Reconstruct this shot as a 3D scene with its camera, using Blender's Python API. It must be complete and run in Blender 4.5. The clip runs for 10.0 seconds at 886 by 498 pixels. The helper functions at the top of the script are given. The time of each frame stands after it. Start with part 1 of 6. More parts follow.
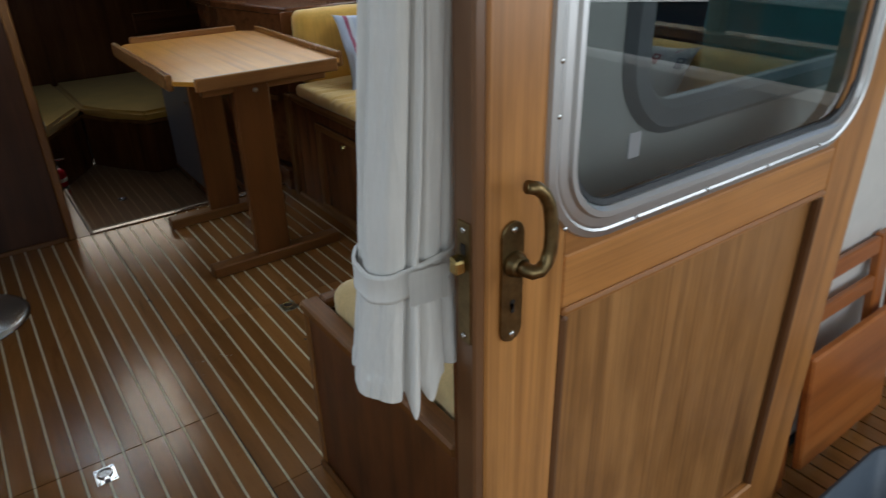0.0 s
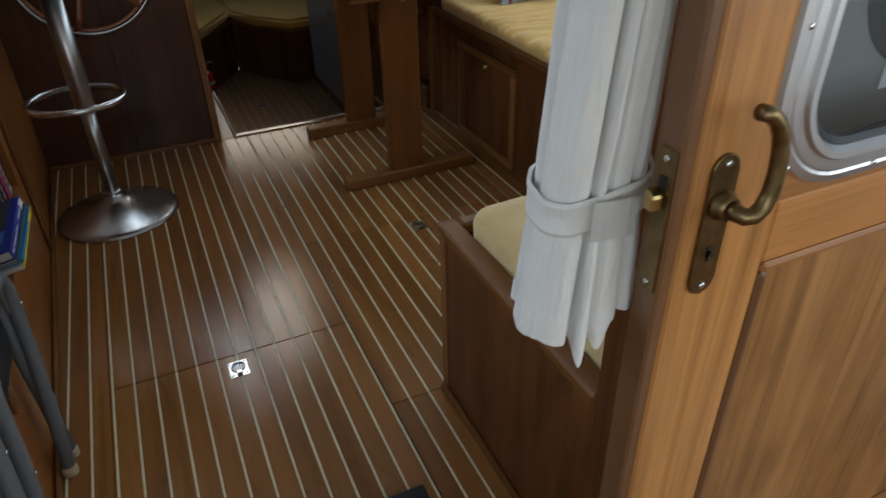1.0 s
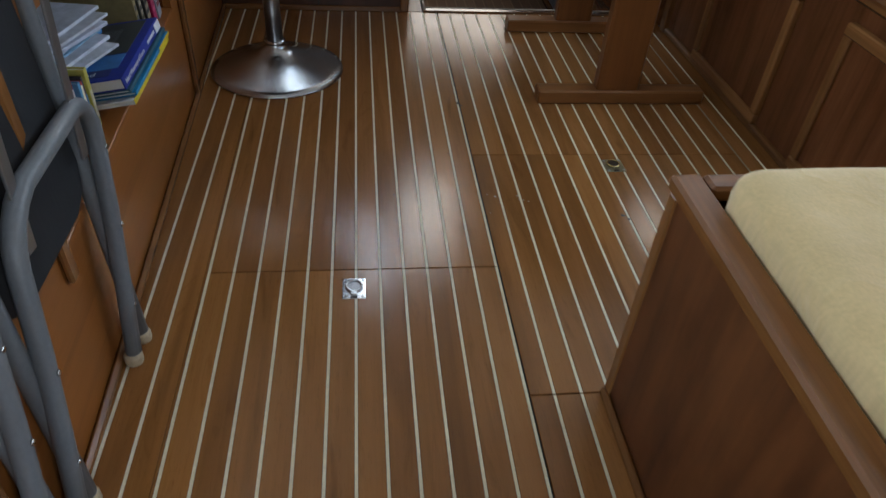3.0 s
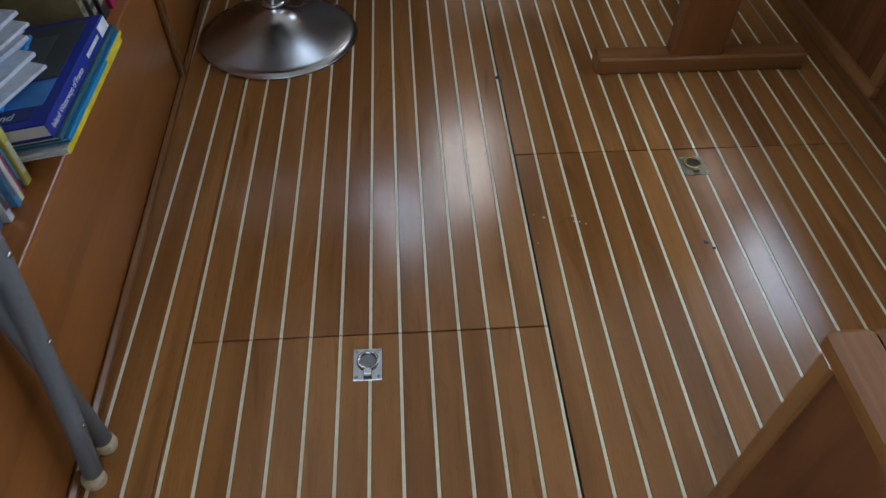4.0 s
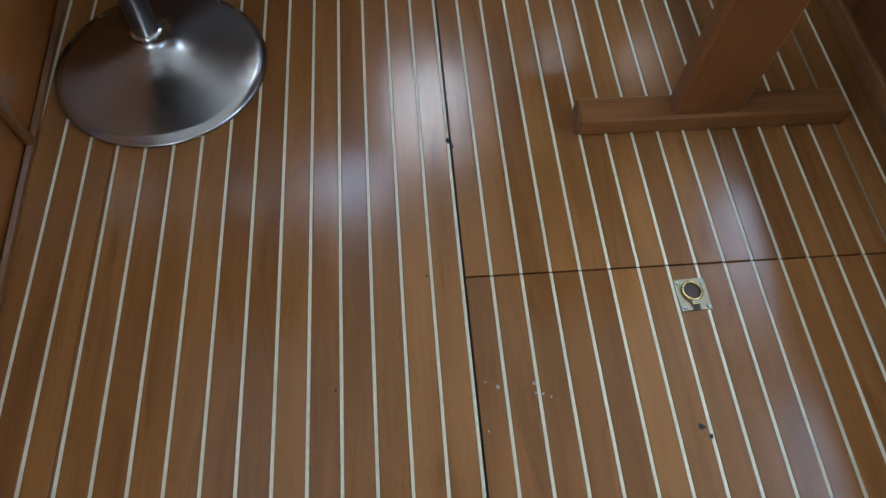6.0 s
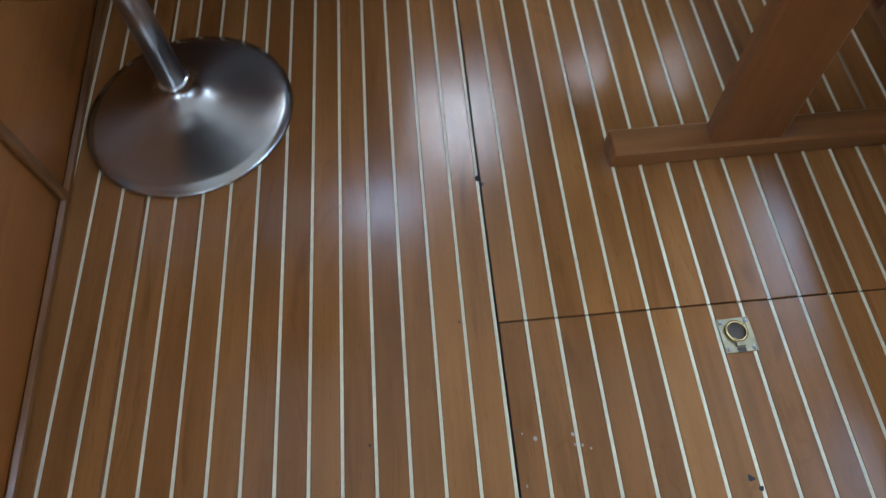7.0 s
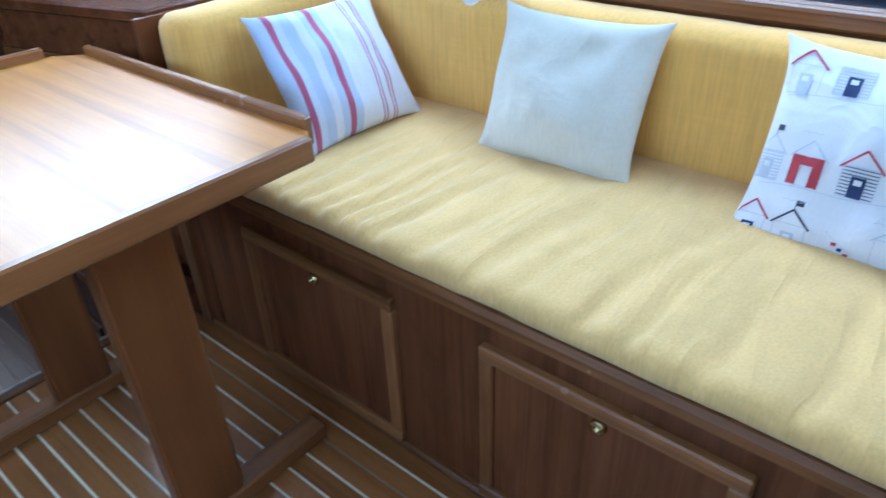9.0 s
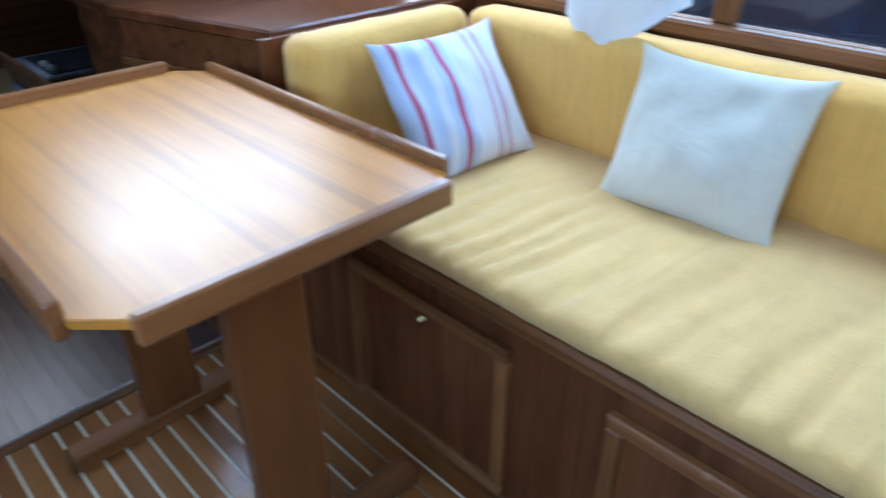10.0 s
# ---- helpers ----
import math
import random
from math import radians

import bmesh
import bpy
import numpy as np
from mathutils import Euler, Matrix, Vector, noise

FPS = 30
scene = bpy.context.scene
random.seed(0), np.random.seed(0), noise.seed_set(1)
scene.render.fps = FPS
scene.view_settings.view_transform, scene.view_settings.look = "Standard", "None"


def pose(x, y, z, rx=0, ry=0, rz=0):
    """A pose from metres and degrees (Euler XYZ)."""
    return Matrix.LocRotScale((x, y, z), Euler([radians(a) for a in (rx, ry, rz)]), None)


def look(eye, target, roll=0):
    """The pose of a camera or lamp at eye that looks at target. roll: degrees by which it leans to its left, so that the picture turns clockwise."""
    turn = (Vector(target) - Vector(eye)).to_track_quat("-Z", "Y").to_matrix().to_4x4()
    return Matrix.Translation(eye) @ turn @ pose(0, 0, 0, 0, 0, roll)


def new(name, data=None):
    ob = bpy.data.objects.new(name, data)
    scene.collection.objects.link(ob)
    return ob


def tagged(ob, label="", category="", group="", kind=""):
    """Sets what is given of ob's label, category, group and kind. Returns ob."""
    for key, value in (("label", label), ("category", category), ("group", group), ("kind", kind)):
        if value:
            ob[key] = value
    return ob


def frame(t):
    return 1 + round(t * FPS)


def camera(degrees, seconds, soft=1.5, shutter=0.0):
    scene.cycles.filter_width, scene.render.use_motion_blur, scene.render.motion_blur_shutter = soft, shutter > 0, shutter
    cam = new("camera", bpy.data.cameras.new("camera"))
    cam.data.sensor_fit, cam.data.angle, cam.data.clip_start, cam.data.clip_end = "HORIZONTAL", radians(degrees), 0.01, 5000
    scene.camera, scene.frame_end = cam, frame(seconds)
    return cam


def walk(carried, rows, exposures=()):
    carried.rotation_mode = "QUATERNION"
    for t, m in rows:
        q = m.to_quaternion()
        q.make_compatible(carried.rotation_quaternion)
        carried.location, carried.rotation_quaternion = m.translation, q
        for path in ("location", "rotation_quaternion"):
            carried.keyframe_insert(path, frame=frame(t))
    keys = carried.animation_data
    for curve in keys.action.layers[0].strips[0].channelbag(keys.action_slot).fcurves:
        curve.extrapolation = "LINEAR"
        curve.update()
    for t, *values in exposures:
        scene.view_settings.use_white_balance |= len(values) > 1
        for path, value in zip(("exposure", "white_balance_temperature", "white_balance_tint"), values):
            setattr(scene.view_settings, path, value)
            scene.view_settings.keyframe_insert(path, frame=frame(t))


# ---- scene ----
cam = camera(66.6, 10.0, 1.3, 0.3)
PATH = [
    (0, (-0.338, -1.593, 1.267), (0.688, -0.139, 0.355), -1.4),
    (0.5, (-0.344, -1.536, 1.258), (0.484, 0.013, 0.3), -1.4),
    (1, (-0.353, -1.501, 1.224), (0.325, 0.035, 0.137), -1.4),
    (1.5, (-0.327, -1.429, 1.147), (0.151, 0.148, 0.015), -0.7),
    (2, (-0.314, -1.399, 1.097), (0.036, 0.138, -0.133), 1.9),
    (2.5, (-0.322, -1.3, 1.032), (0.022, 0.177, -0.272), 8.3),
    (3, (-0.289, -1.108, 0.996), (-0.063, 0.406, -0.291), 4.4),
    (3.2, (-0.289, -1.032, 1.002), (-0.091, 0.462, -0.313), 3.6),
    (4.5, (-0.212, -0.467, 0.986), (-0.142, 0.766, -0.588), -0.1),
    (5, (-0.214, -0.31, 1.014), (0.048, 0.87, -0.579), 1.0),
    (6.5, (-0.069, 0.023, 1.046), (-0.021, 0.904, -0.748), 1.5),
    (7, (-0.09, 0.034, 1.061), (-0.067, 0.992, -0.694), -3.7),
    (7.5, (-0.037, -0.001, 1.122), (0.305, 1.223, -0.422), -4.3),
    (8, (-0.018, -0.066, 1.164), (0.756, 1.192, -0.184), -4.2),
    (8.3, (0.03, -0.099, 1.185), (0.984, 1.093, -0.107), -4.0),
    (8.5, (0.06, -0.132, 1.2), (1.134, 1.017, -0.035), -2.3),
    (9, (0.14, -0.182, 1.223), (1.418, 0.913, 0.142), -2.2),
    (9.5, (0.168, -0.193, 1.23), (1.569, 0.777, 0.183), 0.2),
    (10, (0.104, -0.014, 1.242), (1.309, 1.198, 0.204), 0.0),
]
# the clip brightens when the camera turns to the settee
walk(cam, [(t, look(eye, target, roll)) for t, eye, target, roll in PATH],
     exposures=[(0.0, -0.06, 6500, 9), (0.9, 0.1, 6500, 9), (1.5, 0.35, 6300, 10), (3.2, 0.75, 6000, 10), (4.5, 1.03, 5800, 10), (6.5, 1.38, 5450, 9), (7.4, 1.52, 5200, 9), (8.0, 1.6, 4700, 8), (8.6, 1.42, 4600, 8), (9.2, 1.15, 4520, 8), (10.0, 1.12, 4600, 8)])

# ---------------------------------------------------------------- light
world = bpy.data.worlds.new("sky")
scene.world = world
world.use_nodes = True
wn = world.node_tree
sky = wn.nodes.new("ShaderNodeTexSky")
sky.sky_type, sky.sun_disc = "NISHITA", False
sky.sun_elevation, sky.sun_rotation = radians(38), radians(20)
sky.air_density, sky.dust_density = 1.5, 4.0
wn.links.new(sky.outputs[0], wn.nodes["Background"].inputs[0])
wn.nodes["Background"].inputs[1].default_value = 0.15

sun = new("sun", bpy.data.lights.new("sun", "SUN"))
sun.data.energy, sun.data.angle, sun.data.color = 0.5, radians(30), (1.0, 0.96, 0.9)
sun.matrix_basis = look((0, 0, 10), (-3, -7, 0))


def window_light(name, centre, target, sx, sy, power, color=(0.68, 0.83, 1.0)):
    """Daylight entering by one opening."""
    lamp = new(name, bpy.data.lights.new(name, "AREA"))
    lamp.data.shape, lamp.data.size, lamp.data.size_y = "RECTANGLE", sx, sy
    lamp.data.energy, lamp.data.color = power, color
    lamp.matrix_basis = look(centre, target)
    return lamp


# ---------------------------------------------------------------- materials
def nodes_of(name):
    m = bpy.data.materials.new(name)
    m.use_nodes = True
    return m, m.node_tree.nodes, m.node_tree.links, m.node_tree.nodes["Principled BSDF"]


def texture_coords(N, L, scale, uv=False, vary=True):
    """Coordinates stretched by scale, shifted by a different amount on each object."""
    tc = N.new("ShaderNodeTexCoord")
    mp = N.new("ShaderNodeMapping")
    mp.inputs["Scale"].default_value = scale
    L.new(tc.outputs["UV" if uv else "Object"], mp.inputs[0])
    if vary:
        oi = N.new("ShaderNodeObjectInfo")
        mul = N.new("ShaderNodeVectorMath")
        mul.operation = "SCALE"
        mul.inputs[0].default_value = (13.7, 7.9, 11.3)
        L.new(oi.outputs["Random"], mul.inputs["Scale"])
        L.new(mul.outputs[0], mp.inputs["Location"])
    return mp.outputs[0]


def ramp(N, L, src, stops):
    r = N.new("ShaderNodeValToRGB")
    e = r.color_ramp.elements
    while len(e) < len(stops):
        e.new(0.5)
    for el, (p, c) in zip(e, stops):
        el.position, el.color = p, (*c, 1)
    L.new(src, r.inputs[0])
    return r.outputs[0]


def noise_of(N, L, coords, scale, detail=4, rough=0.6, distort=0.0):
    n = N.new("ShaderNodeTexNoise")
    n.inputs["Scale"].default_value, n.inputs["Detail"].default_value = scale, detail
    n.inputs["Roughness"].default_value, n.inputs["Distortion"].default_value = rough, distort
    L.new(coords, n.inputs["Vector"])
    return n.outputs["Fac"]


def mixed(N, L, a, b, fac, mode="MULTIPLY"):
    m = N.new("ShaderNodeMix")
    m.data_type, m.blend_type = "RGBA", mode
    for k, v in ((6, a), (7, b)):
        if isinstance(v, tuple):
            m.inputs[k].default_value = (*v, 1)
        else:
            L.new(v, m.inputs[k])
    if isinstance(fac, float):
        m.inputs[0].default_value = fac
    else:
        L.new(fac, m.inputs[0])
    return m.outputs[2]


def bumped(N, L, bsdf, height, strength, distance=0.001):
    b = N.new("ShaderNodeBump")
    b.inputs["Strength"].default_value, b.inputs["Distance"].default_value = strength, distance
    L.new(height, b.inputs["Height"])
    L.new(b.outputs[0], bsdf.inputs["Normal"])


def span(N, L, src, lo, hi):
    m = N.new("ShaderNodeMapRange")
    m.inputs["To Min"].default_value, m.inputs["To Max"].default_value = lo, hi
    L.new(src, m.inputs[0])
    return m.outputs[0]


def wood(name, dark, mid, light, axis, rough=0.32, figure=9.0, fine=0.5, coat=0.0, tone=0.25, worn=0.35):
    """Grained timber; the grain runs along axis (0, 1 or 2)."""
    m, N, L, B = nodes_of(name)
    s = [1.0, 1.0, 1.0]
    s[axis] = 0.06
    big = noise_of(N, L, texture_coords(N, L, s), figure, 3, 0.55, 0.3)
    s2 = [1.0, 1.0, 1.0]
    s2[axis] = 0.015
    line = noise_of(N, L, texture_coords(N, L, s2), 190, 3, 0.7)
    s3 = [1.0, 1.0, 1.0]
    s3[axis] = 0.02
    vein = noise_of(N, L, texture_coords(N, L, s3), 28, 2, 0.5, 0.15)
    col = ramp(N, L, big, [(0.25, dark), (0.5, mid), (0.75, light)])
    veins = ramp(N, L, vein, [(0.33, (0.45, 0.40, 0.36)), (0.47, (1, 1, 1)), (1.0, (1, 1, 1))])
    col = mixed(N, L, col, veins, fine)
    lines = ramp(N, L, line, [(0.3, (0.72, 0.70, 0.68)), (0.6, (1.08, 1.08, 1.08))])
    col = mixed(N, L, col, lines, fine)
    oi = N.new("ShaderNodeObjectInfo")
    tones = ramp(N, L, oi.outputs["Random"], [(0.0, (1 - tone,) * 3), (1.0, (1 + tone * 0.6,) * 3)])
    col = mixed(N, L, col, tones, 1.0)
    s4 = [1.0, 1.0, 1.0]
    s4[axis] = 0.3
    blot = noise_of(N, L, texture_coords(N, L, s4), 16, 4, 0.55)
    blots = ramp(N, L, blot, [(0.30, (0.60, 0.56, 0.52)), (0.52, (1, 1, 1)), (0.70, (1.15, 1.15, 1.15))])
    col = mixed(N, L, col, blots, worn)
    L.new(col, B.inputs["Base Color"])
    smear = noise_of(N, L, texture_coords(N, L, (1, 1, 1), vary=False), 5, 4, 0.6)
    L.new(span(N, L, smear, rough * 0.8, rough * 1.25), B.inputs["Roughness"])
    B.inputs["Coat Weight"].default_value, B.inputs["Coat Roughness"].default_value = coat, 0.26
    bumped(N, L, B, line, 0.12, 0.0006)
    return m


def metal(name, color, rough, streak=None, tarnish=0.0):
    m, N, L, B = nodes_of(name)
    B.inputs["Metallic"].default_value = 1.0
    co = texture_coords(N, L, streak or (1, 1, 1))
    n = noise_of(N, L, co, 60 if streak else 9, 2, 0.5)
    L.new(span(N, L, n, rough * 0.85, rough * 1.2), B.inputs["Roughness"])
    spots = ramp(N, L, noise_of(N, L, texture_coords(N, L, (1, 1, 1)), 45, 5, 0.7), [(0.35, tuple(c * (1 - tarnish) for c in color)), (0.65, color)])
    L.new(spots, B.inputs["Base Color"])
    if streak:
        bumped(N, L, B, n, 0.05, 0.0004)
    return m


def plain(name, color, rough=0.5, grain=60.0, vary=0.12, bump=0.1, sheen=0.0):
    m, N, L, B = nodes_of(name)
    n = noise_of(N, L, texture_coords(N, L, (1, 1, 1)), grain, 5, 0.65)
    big = noise_of(N, L, texture_coords(N, L, (1, 1, 1)), 4, 3, 0.6)
    a = ramp(N, L, n, [(0.3, tuple(c * (1 - vary) for c in color)), (0.7, tuple(min(1, c * (1 + vary)) for c in color))])
    b = ramp(N, L, big, [(0.3, (1 - vary,) * 3), (0.7, (1, 1, 1))])
    L.new(mixed(N, L, a, b, 1.0), B.inputs["Base Color"])
    L.new(span(N, L, n, rough * 0.85, min(1, rough * 1.15)), B.inputs["Roughness"])
    B.inputs["Sheen Weight"].default_value = sheen
    bumped(N, L, B, n, bump, 0.001)
    return m


def cloth(name, color, slub=0.25, weave=900.0, sheen=0.2, faded=0.15, uv=False, crease=None, depth=0.004):
    """Woven cloth: fine threads, uneven slubs and faded areas."""
    m, N, L, B = nodes_of(name)
    warp = noise_of(N, L, texture_coords(N, L, (1, 1, 0.05)), weave / 4, 3, 0.7)
    weft = noise_of(N, L, texture_coords(N, L, (0.05, 0.05, 1)), weave / 4, 3, 0.7)
    big = noise_of(N, L, texture_coords(N, L, (1, 1, 1)), 6, 3, 0.6)
    a = ramp(N, L, warp, [(0.3, tuple(c * (1 - slub) for c in color)), (0.7, tuple(min(1, c * (1 + slub * 0.6)) for c in color))])
    b = ramp(N, L, weft, [(0.3, (1 - slub * 0.45,) * 3), (0.7, (1, 1, 1))])
    c = ramp(N, L, big, [(0.3, (1 - faded,) * 3), (0.7, (1, 1, 1))])
    L.new(mixed(N, L, mixed(N, L, a, b, 1.0), c, 1.0), B.inputs["Base Color"])
    B.inputs["Roughness"].default_value, B.inputs["Sheen Weight"].default_value = 0.9, sheen
    bumped(N, L, B, warp, 0.25, 0.0008)
    if crease:
        fold = noise_of(N, L, texture_coords(N, L, crease), 1.0, 3, 0.5, 1.2)
        ridge = ramp(N, L, fold, [(0.30, (0, 0, 0)), (0.47, (0.8, 0.8, 0.8)), (0.5, (1, 1, 1)), (0.53, (0.8, 0.8, 0.8)), (0.72, (0, 0, 0))])
        deep = N.new("ShaderNodeBump")
        deep.inputs["Strength"].default_value, deep.inputs["Distance"].default_value = 0.5, depth
        L.new(ridge, deep.inputs["Height"])
        L.new(deep.outputs[0], B.inputs["Normal"].links[0].from_node.inputs["Normal"])
    return m



def plank_teak(name, dark, mid, light, rough):
    """Varnished flat-sawn teak: even tone, broad soft figure, a few dark mineral streaks and swirls, fine pores."""
    m, N, L, B = nodes_of(name)
    broad = noise_of(N, L, texture_coords(N, L, (1.0, 0.10, 1.0)), 13, 3, 0.5, 0.8)
    col = ramp(N, L, broad, [(0.28, dark), (0.5, mid), (0.72, light)])
    swirl = noise_of(N, L, texture_coords(N, L, (1.0, 0.16, 1.0)), 11, 2, 0.45, 2.2)
    streaks = ramp(N, L, swirl, [(0.24, (0.45, 0.36, 0.30)), (0.31, (0.80, 0.75, 0.70)), (0.36, (1, 1, 1)), (0.62, (1, 1, 1)), (0.645, (0.82, 0.77, 0.72)), (0.67, (1, 1, 1))])
    col = mixed(N, L, col, streaks, 0.6)
    fine = noise_of(N, L, texture_coords(N, L, (1.0, 0.02, 1.0)), 150, 3, 0.65)
    col = mixed(N, L, col, ramp(N, L, fine, [(0.3, (0.86, 0.84, 0.82)), (0.6, (1.04, 1.04, 1.04))]), 0.55)
    pores = noise_of(N, L, texture_coords(N, L, (1.0, 0.07, 1.0)), 620, 2, 0.6)
    col = mixed(N, L, col, ramp(N, L, pores, [(0.30, (0.62, 0.56, 0.52)), (0.40, (1, 1, 1))]), 0.5)
    oi = N.new("ShaderNodeObjectInfo")
    col = mixed(N, L, col, ramp(N, L, oi.outputs["Random"], [(0.0, (0.80, 0.76, 0.72)), (0.5, (1, 1, 1)), (1.0, (1.14, 1.15, 1.12))]), 1.0)
    L.new(col, B.inputs["Base Color"])
    smear = noise_of(N, L, texture_coords(N, L, (1, 1, 1), vary=False), 6, 4, 0.65)
    L.new(span(N, L, smear, rough * 0.72, rough * 1.35), B.inputs["Roughness"])
    bumped(N, L, B, fine, 0.06, 0.0004)
    return m


TEAK_FLOOR = plank_teak("floor_teak", (0.208, 0.086, 0.0225), (0.279, 0.119, 0.032), (0.334, 0.148, 0.043), 0.19)
# teak of the sunken floor, the fore cabin's dimness put into its colour
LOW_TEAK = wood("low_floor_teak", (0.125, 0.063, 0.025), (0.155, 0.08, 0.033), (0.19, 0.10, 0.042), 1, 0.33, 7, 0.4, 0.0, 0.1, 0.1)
HOLLY = plain("holly_inlay", (0.77, 0.69, 0.47), 0.32, 90, 0.1, 0.02)
# darkened copy of the holly, mainly for the dim sunken floor
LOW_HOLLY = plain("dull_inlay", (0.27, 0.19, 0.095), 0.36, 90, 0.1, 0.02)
GROOVE = plain("dark_groove", (0.012, 0.009, 0.007), 0.7)
MAHOGANY_X = wood("mahogany_x", (0.10, 0.033, 0.0105), (0.148, 0.051, 0.0165), (0.20, 0.073, 0.025), 0, 0.23, 10, 0.5, 0.0, 0.2, 0.5)
MAHOGANY_Y = wood("mahogany_y", (0.10, 0.033, 0.0105), (0.148, 0.051, 0.0165), (0.20, 0.073, 0.025), 1, 0.23, 10, 0.5, 0.0, 0.2, 0.5)
MAHOGANY_Z = wood("mahogany_z", (0.10, 0.033, 0.0105), (0.148, 0.051, 0.0165), (0.20, 0.073, 0.025), 2, 0.23, 10, 0.5, 0.0, 0.2, 0.5)
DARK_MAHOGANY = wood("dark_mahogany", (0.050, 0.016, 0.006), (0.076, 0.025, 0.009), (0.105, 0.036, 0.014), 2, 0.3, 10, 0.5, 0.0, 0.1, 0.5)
PORT_WOOD = wood("port_panel_wood", (0.225, 0.077, 0.015), (0.275, 0.097, 0.020), (0.325, 0.122, 0.028), 1, 0.3, 6, 0.35, 0.0, 0.08, 0.08)
TRIM_X = wood("teak_trim_x", (0.155, 0.062, 0.017), (0.21, 0.088, 0.025), (0.275, 0.122, 0.038), 0, 0.25, 12, 0.5, 0.0, 0.2, 0.45)
TRIM_Y = wood("teak_trim_y", (0.155, 0.062, 0.017), (0.21, 0.088, 0.025), (0.275, 0.122, 0.038), 1, 0.25, 12, 0.5, 0.0, 0.2, 0.45)
TRIM_Z = wood("teak_trim_z", (0.155, 0.062, 0.017), (0.21, 0.088, 0.025), (0.275, 0.122, 0.038), 2, 0.25, 12, 0.5, 0.0, 0.2, 0.45)
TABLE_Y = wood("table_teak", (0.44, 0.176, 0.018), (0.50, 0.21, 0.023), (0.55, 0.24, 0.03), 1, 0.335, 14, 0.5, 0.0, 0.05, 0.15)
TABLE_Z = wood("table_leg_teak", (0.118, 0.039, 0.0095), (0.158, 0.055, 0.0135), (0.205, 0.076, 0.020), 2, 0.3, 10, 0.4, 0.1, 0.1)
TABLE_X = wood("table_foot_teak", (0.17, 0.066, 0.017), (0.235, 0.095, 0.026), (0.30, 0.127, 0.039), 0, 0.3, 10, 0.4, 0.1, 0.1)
OAK_X = wood("door_wood_x", (0.40, 0.165, 0.045), (0.50, 0.22, 0.065), (0.57, 0.27, 0.085), 0, 0.34, 9, 0.6, 0.15, 0.06, 0.55)
OAK_Z = wood("door_wood_z", (0.40, 0.165, 0.045), (0.50, 0.22, 0.065), (0.57, 0.27, 0.085), 2, 0.34, 9, 0.6, 0.15, 0.06, 0.55)
PANEL_Z = wood("door_panel_wood", (0.30, 0.138, 0.043), (0.37, 0.175, 0.058), (0.43, 0.215, 0.077), 2, 0.38, 16, 0.85, 0.05, 0.05, 0.75)
# darker version of the door wood, for its narrow edge and upright mouldings
OAK_DARKER_Z = wood("door_edge_wood", (0.13, 0.058, 0.024), (0.17, 0.078, 0.033), (0.21, 0.1, 0.045), 2, 0.3, 9, 0.4, 0.1, 0.05)
for varnished in (MAHOGANY_X, MAHOGANY_Y, MAHOGANY_Z, DARK_MAHOGANY, TABLE_Z, TABLE_X):
    varnished.node_tree.nodes["Principled BSDF"].inputs["Specular IOR Level"].default_value = 0.36
CHROME = metal("chrome", (0.66, 0.67, 0.68), 0.17)
STEEL = metal("brushed_steel", (0.44, 0.43, 0.42), 0.3, None, 0.06)
SPUN = metal("spun_steel", (0.50, 0.495, 0.48), 0.22, None, 0.0)
SPUN.node_tree.nodes["Principled BSDF"].inputs["Anisotropic"].default_value = 0.75
round_brush = SPUN.node_tree.nodes.new("ShaderNodeTangent")
round_brush.direction_type, round_brush.axis = "RADIAL", "Z"
SPUN.node_tree.links.new(round_brush.outputs[0], SPUN.node_tree.nodes["Principled BSDF"].inputs["Tangent"])
# chrome with the dimness of its surroundings put into the colour
DIM_CHROME = metal("dull_chrome", (0.32, 0.32, 0.33), 0.25)
ALU = metal("anodised_aluminium", (0.6, 0.61, 0.63), 0.42, (1, 0.05, 1))
BRASS = metal("dark_brass", (0.27, 0.19, 0.09), 0.36, None, 0.45)
GOLD = metal("polished_brass", (0.62, 0.47, 0.2), 0.25, None, 0.2)
IRON = plain("grey_tube_paint", (0.15, 0.16, 0.17), 0.42, 120, 0.08, 0.05)
YELLOW = cloth("yellow_upholstery", (0.80, 0.455, 0.088), 0.13, 520, 0.25, 0.12)
SEAT_YELLOW = cloth("seat_upholstery", (0.79, 0.503, 0.152), 0.12, 700, 0.25, 0.16, False, (1.4, 8.0, 1.4), 0.007)
PALE_YELLOW = cloth("pale_yellow_upholstery", (0.74, 0.53, 0.24), 0.12, 1000, 0.25, 0.14, False, (4.0, 4.0, 4.0), 0.007)
LINEN = cloth("white_linen", (0.68, 0.638, 0.508), 0.07, 1100, 0.1, 0.06, False, (2.5, 3.0, 4.0), 0.0035)
DRAPE = cloth("curtain_cloth", (0.74, 0.725, 0.695), 0.05, 1400, 0.1, 0.06, False, (16.0, 16.0, 4.0), 0.003)
PRINT_BASE = cloth("print_cotton", (0.72, 0.71, 0.70), 0.04, 1300, 0.1, 0.04, False, (3.0, 4.0, 5.0), 0.006)
BLACK_CLOTH = cloth("black_canvas", (0.012, 0.013, 0.016), 0.2, 800, 0.0)
RUBBER = plain("black_rubber", (0.018, 0.021, 0.028), 0.55, 200, 0.2, 0.2)
COIR = plain("coir_fibre", (0.36, 0.19, 0.08), 0.95, 420, 0.5, 1.0)
WHITE_PAINT = plain("white_gelcoat", (0.72, 0.71, 0.68), 0.3, 25, 0.04, 0.03)
HEADLINER = plain("cream_headliner", (0.7, 0.68, 0.62), 0.8, 40, 0.05, 0.1)
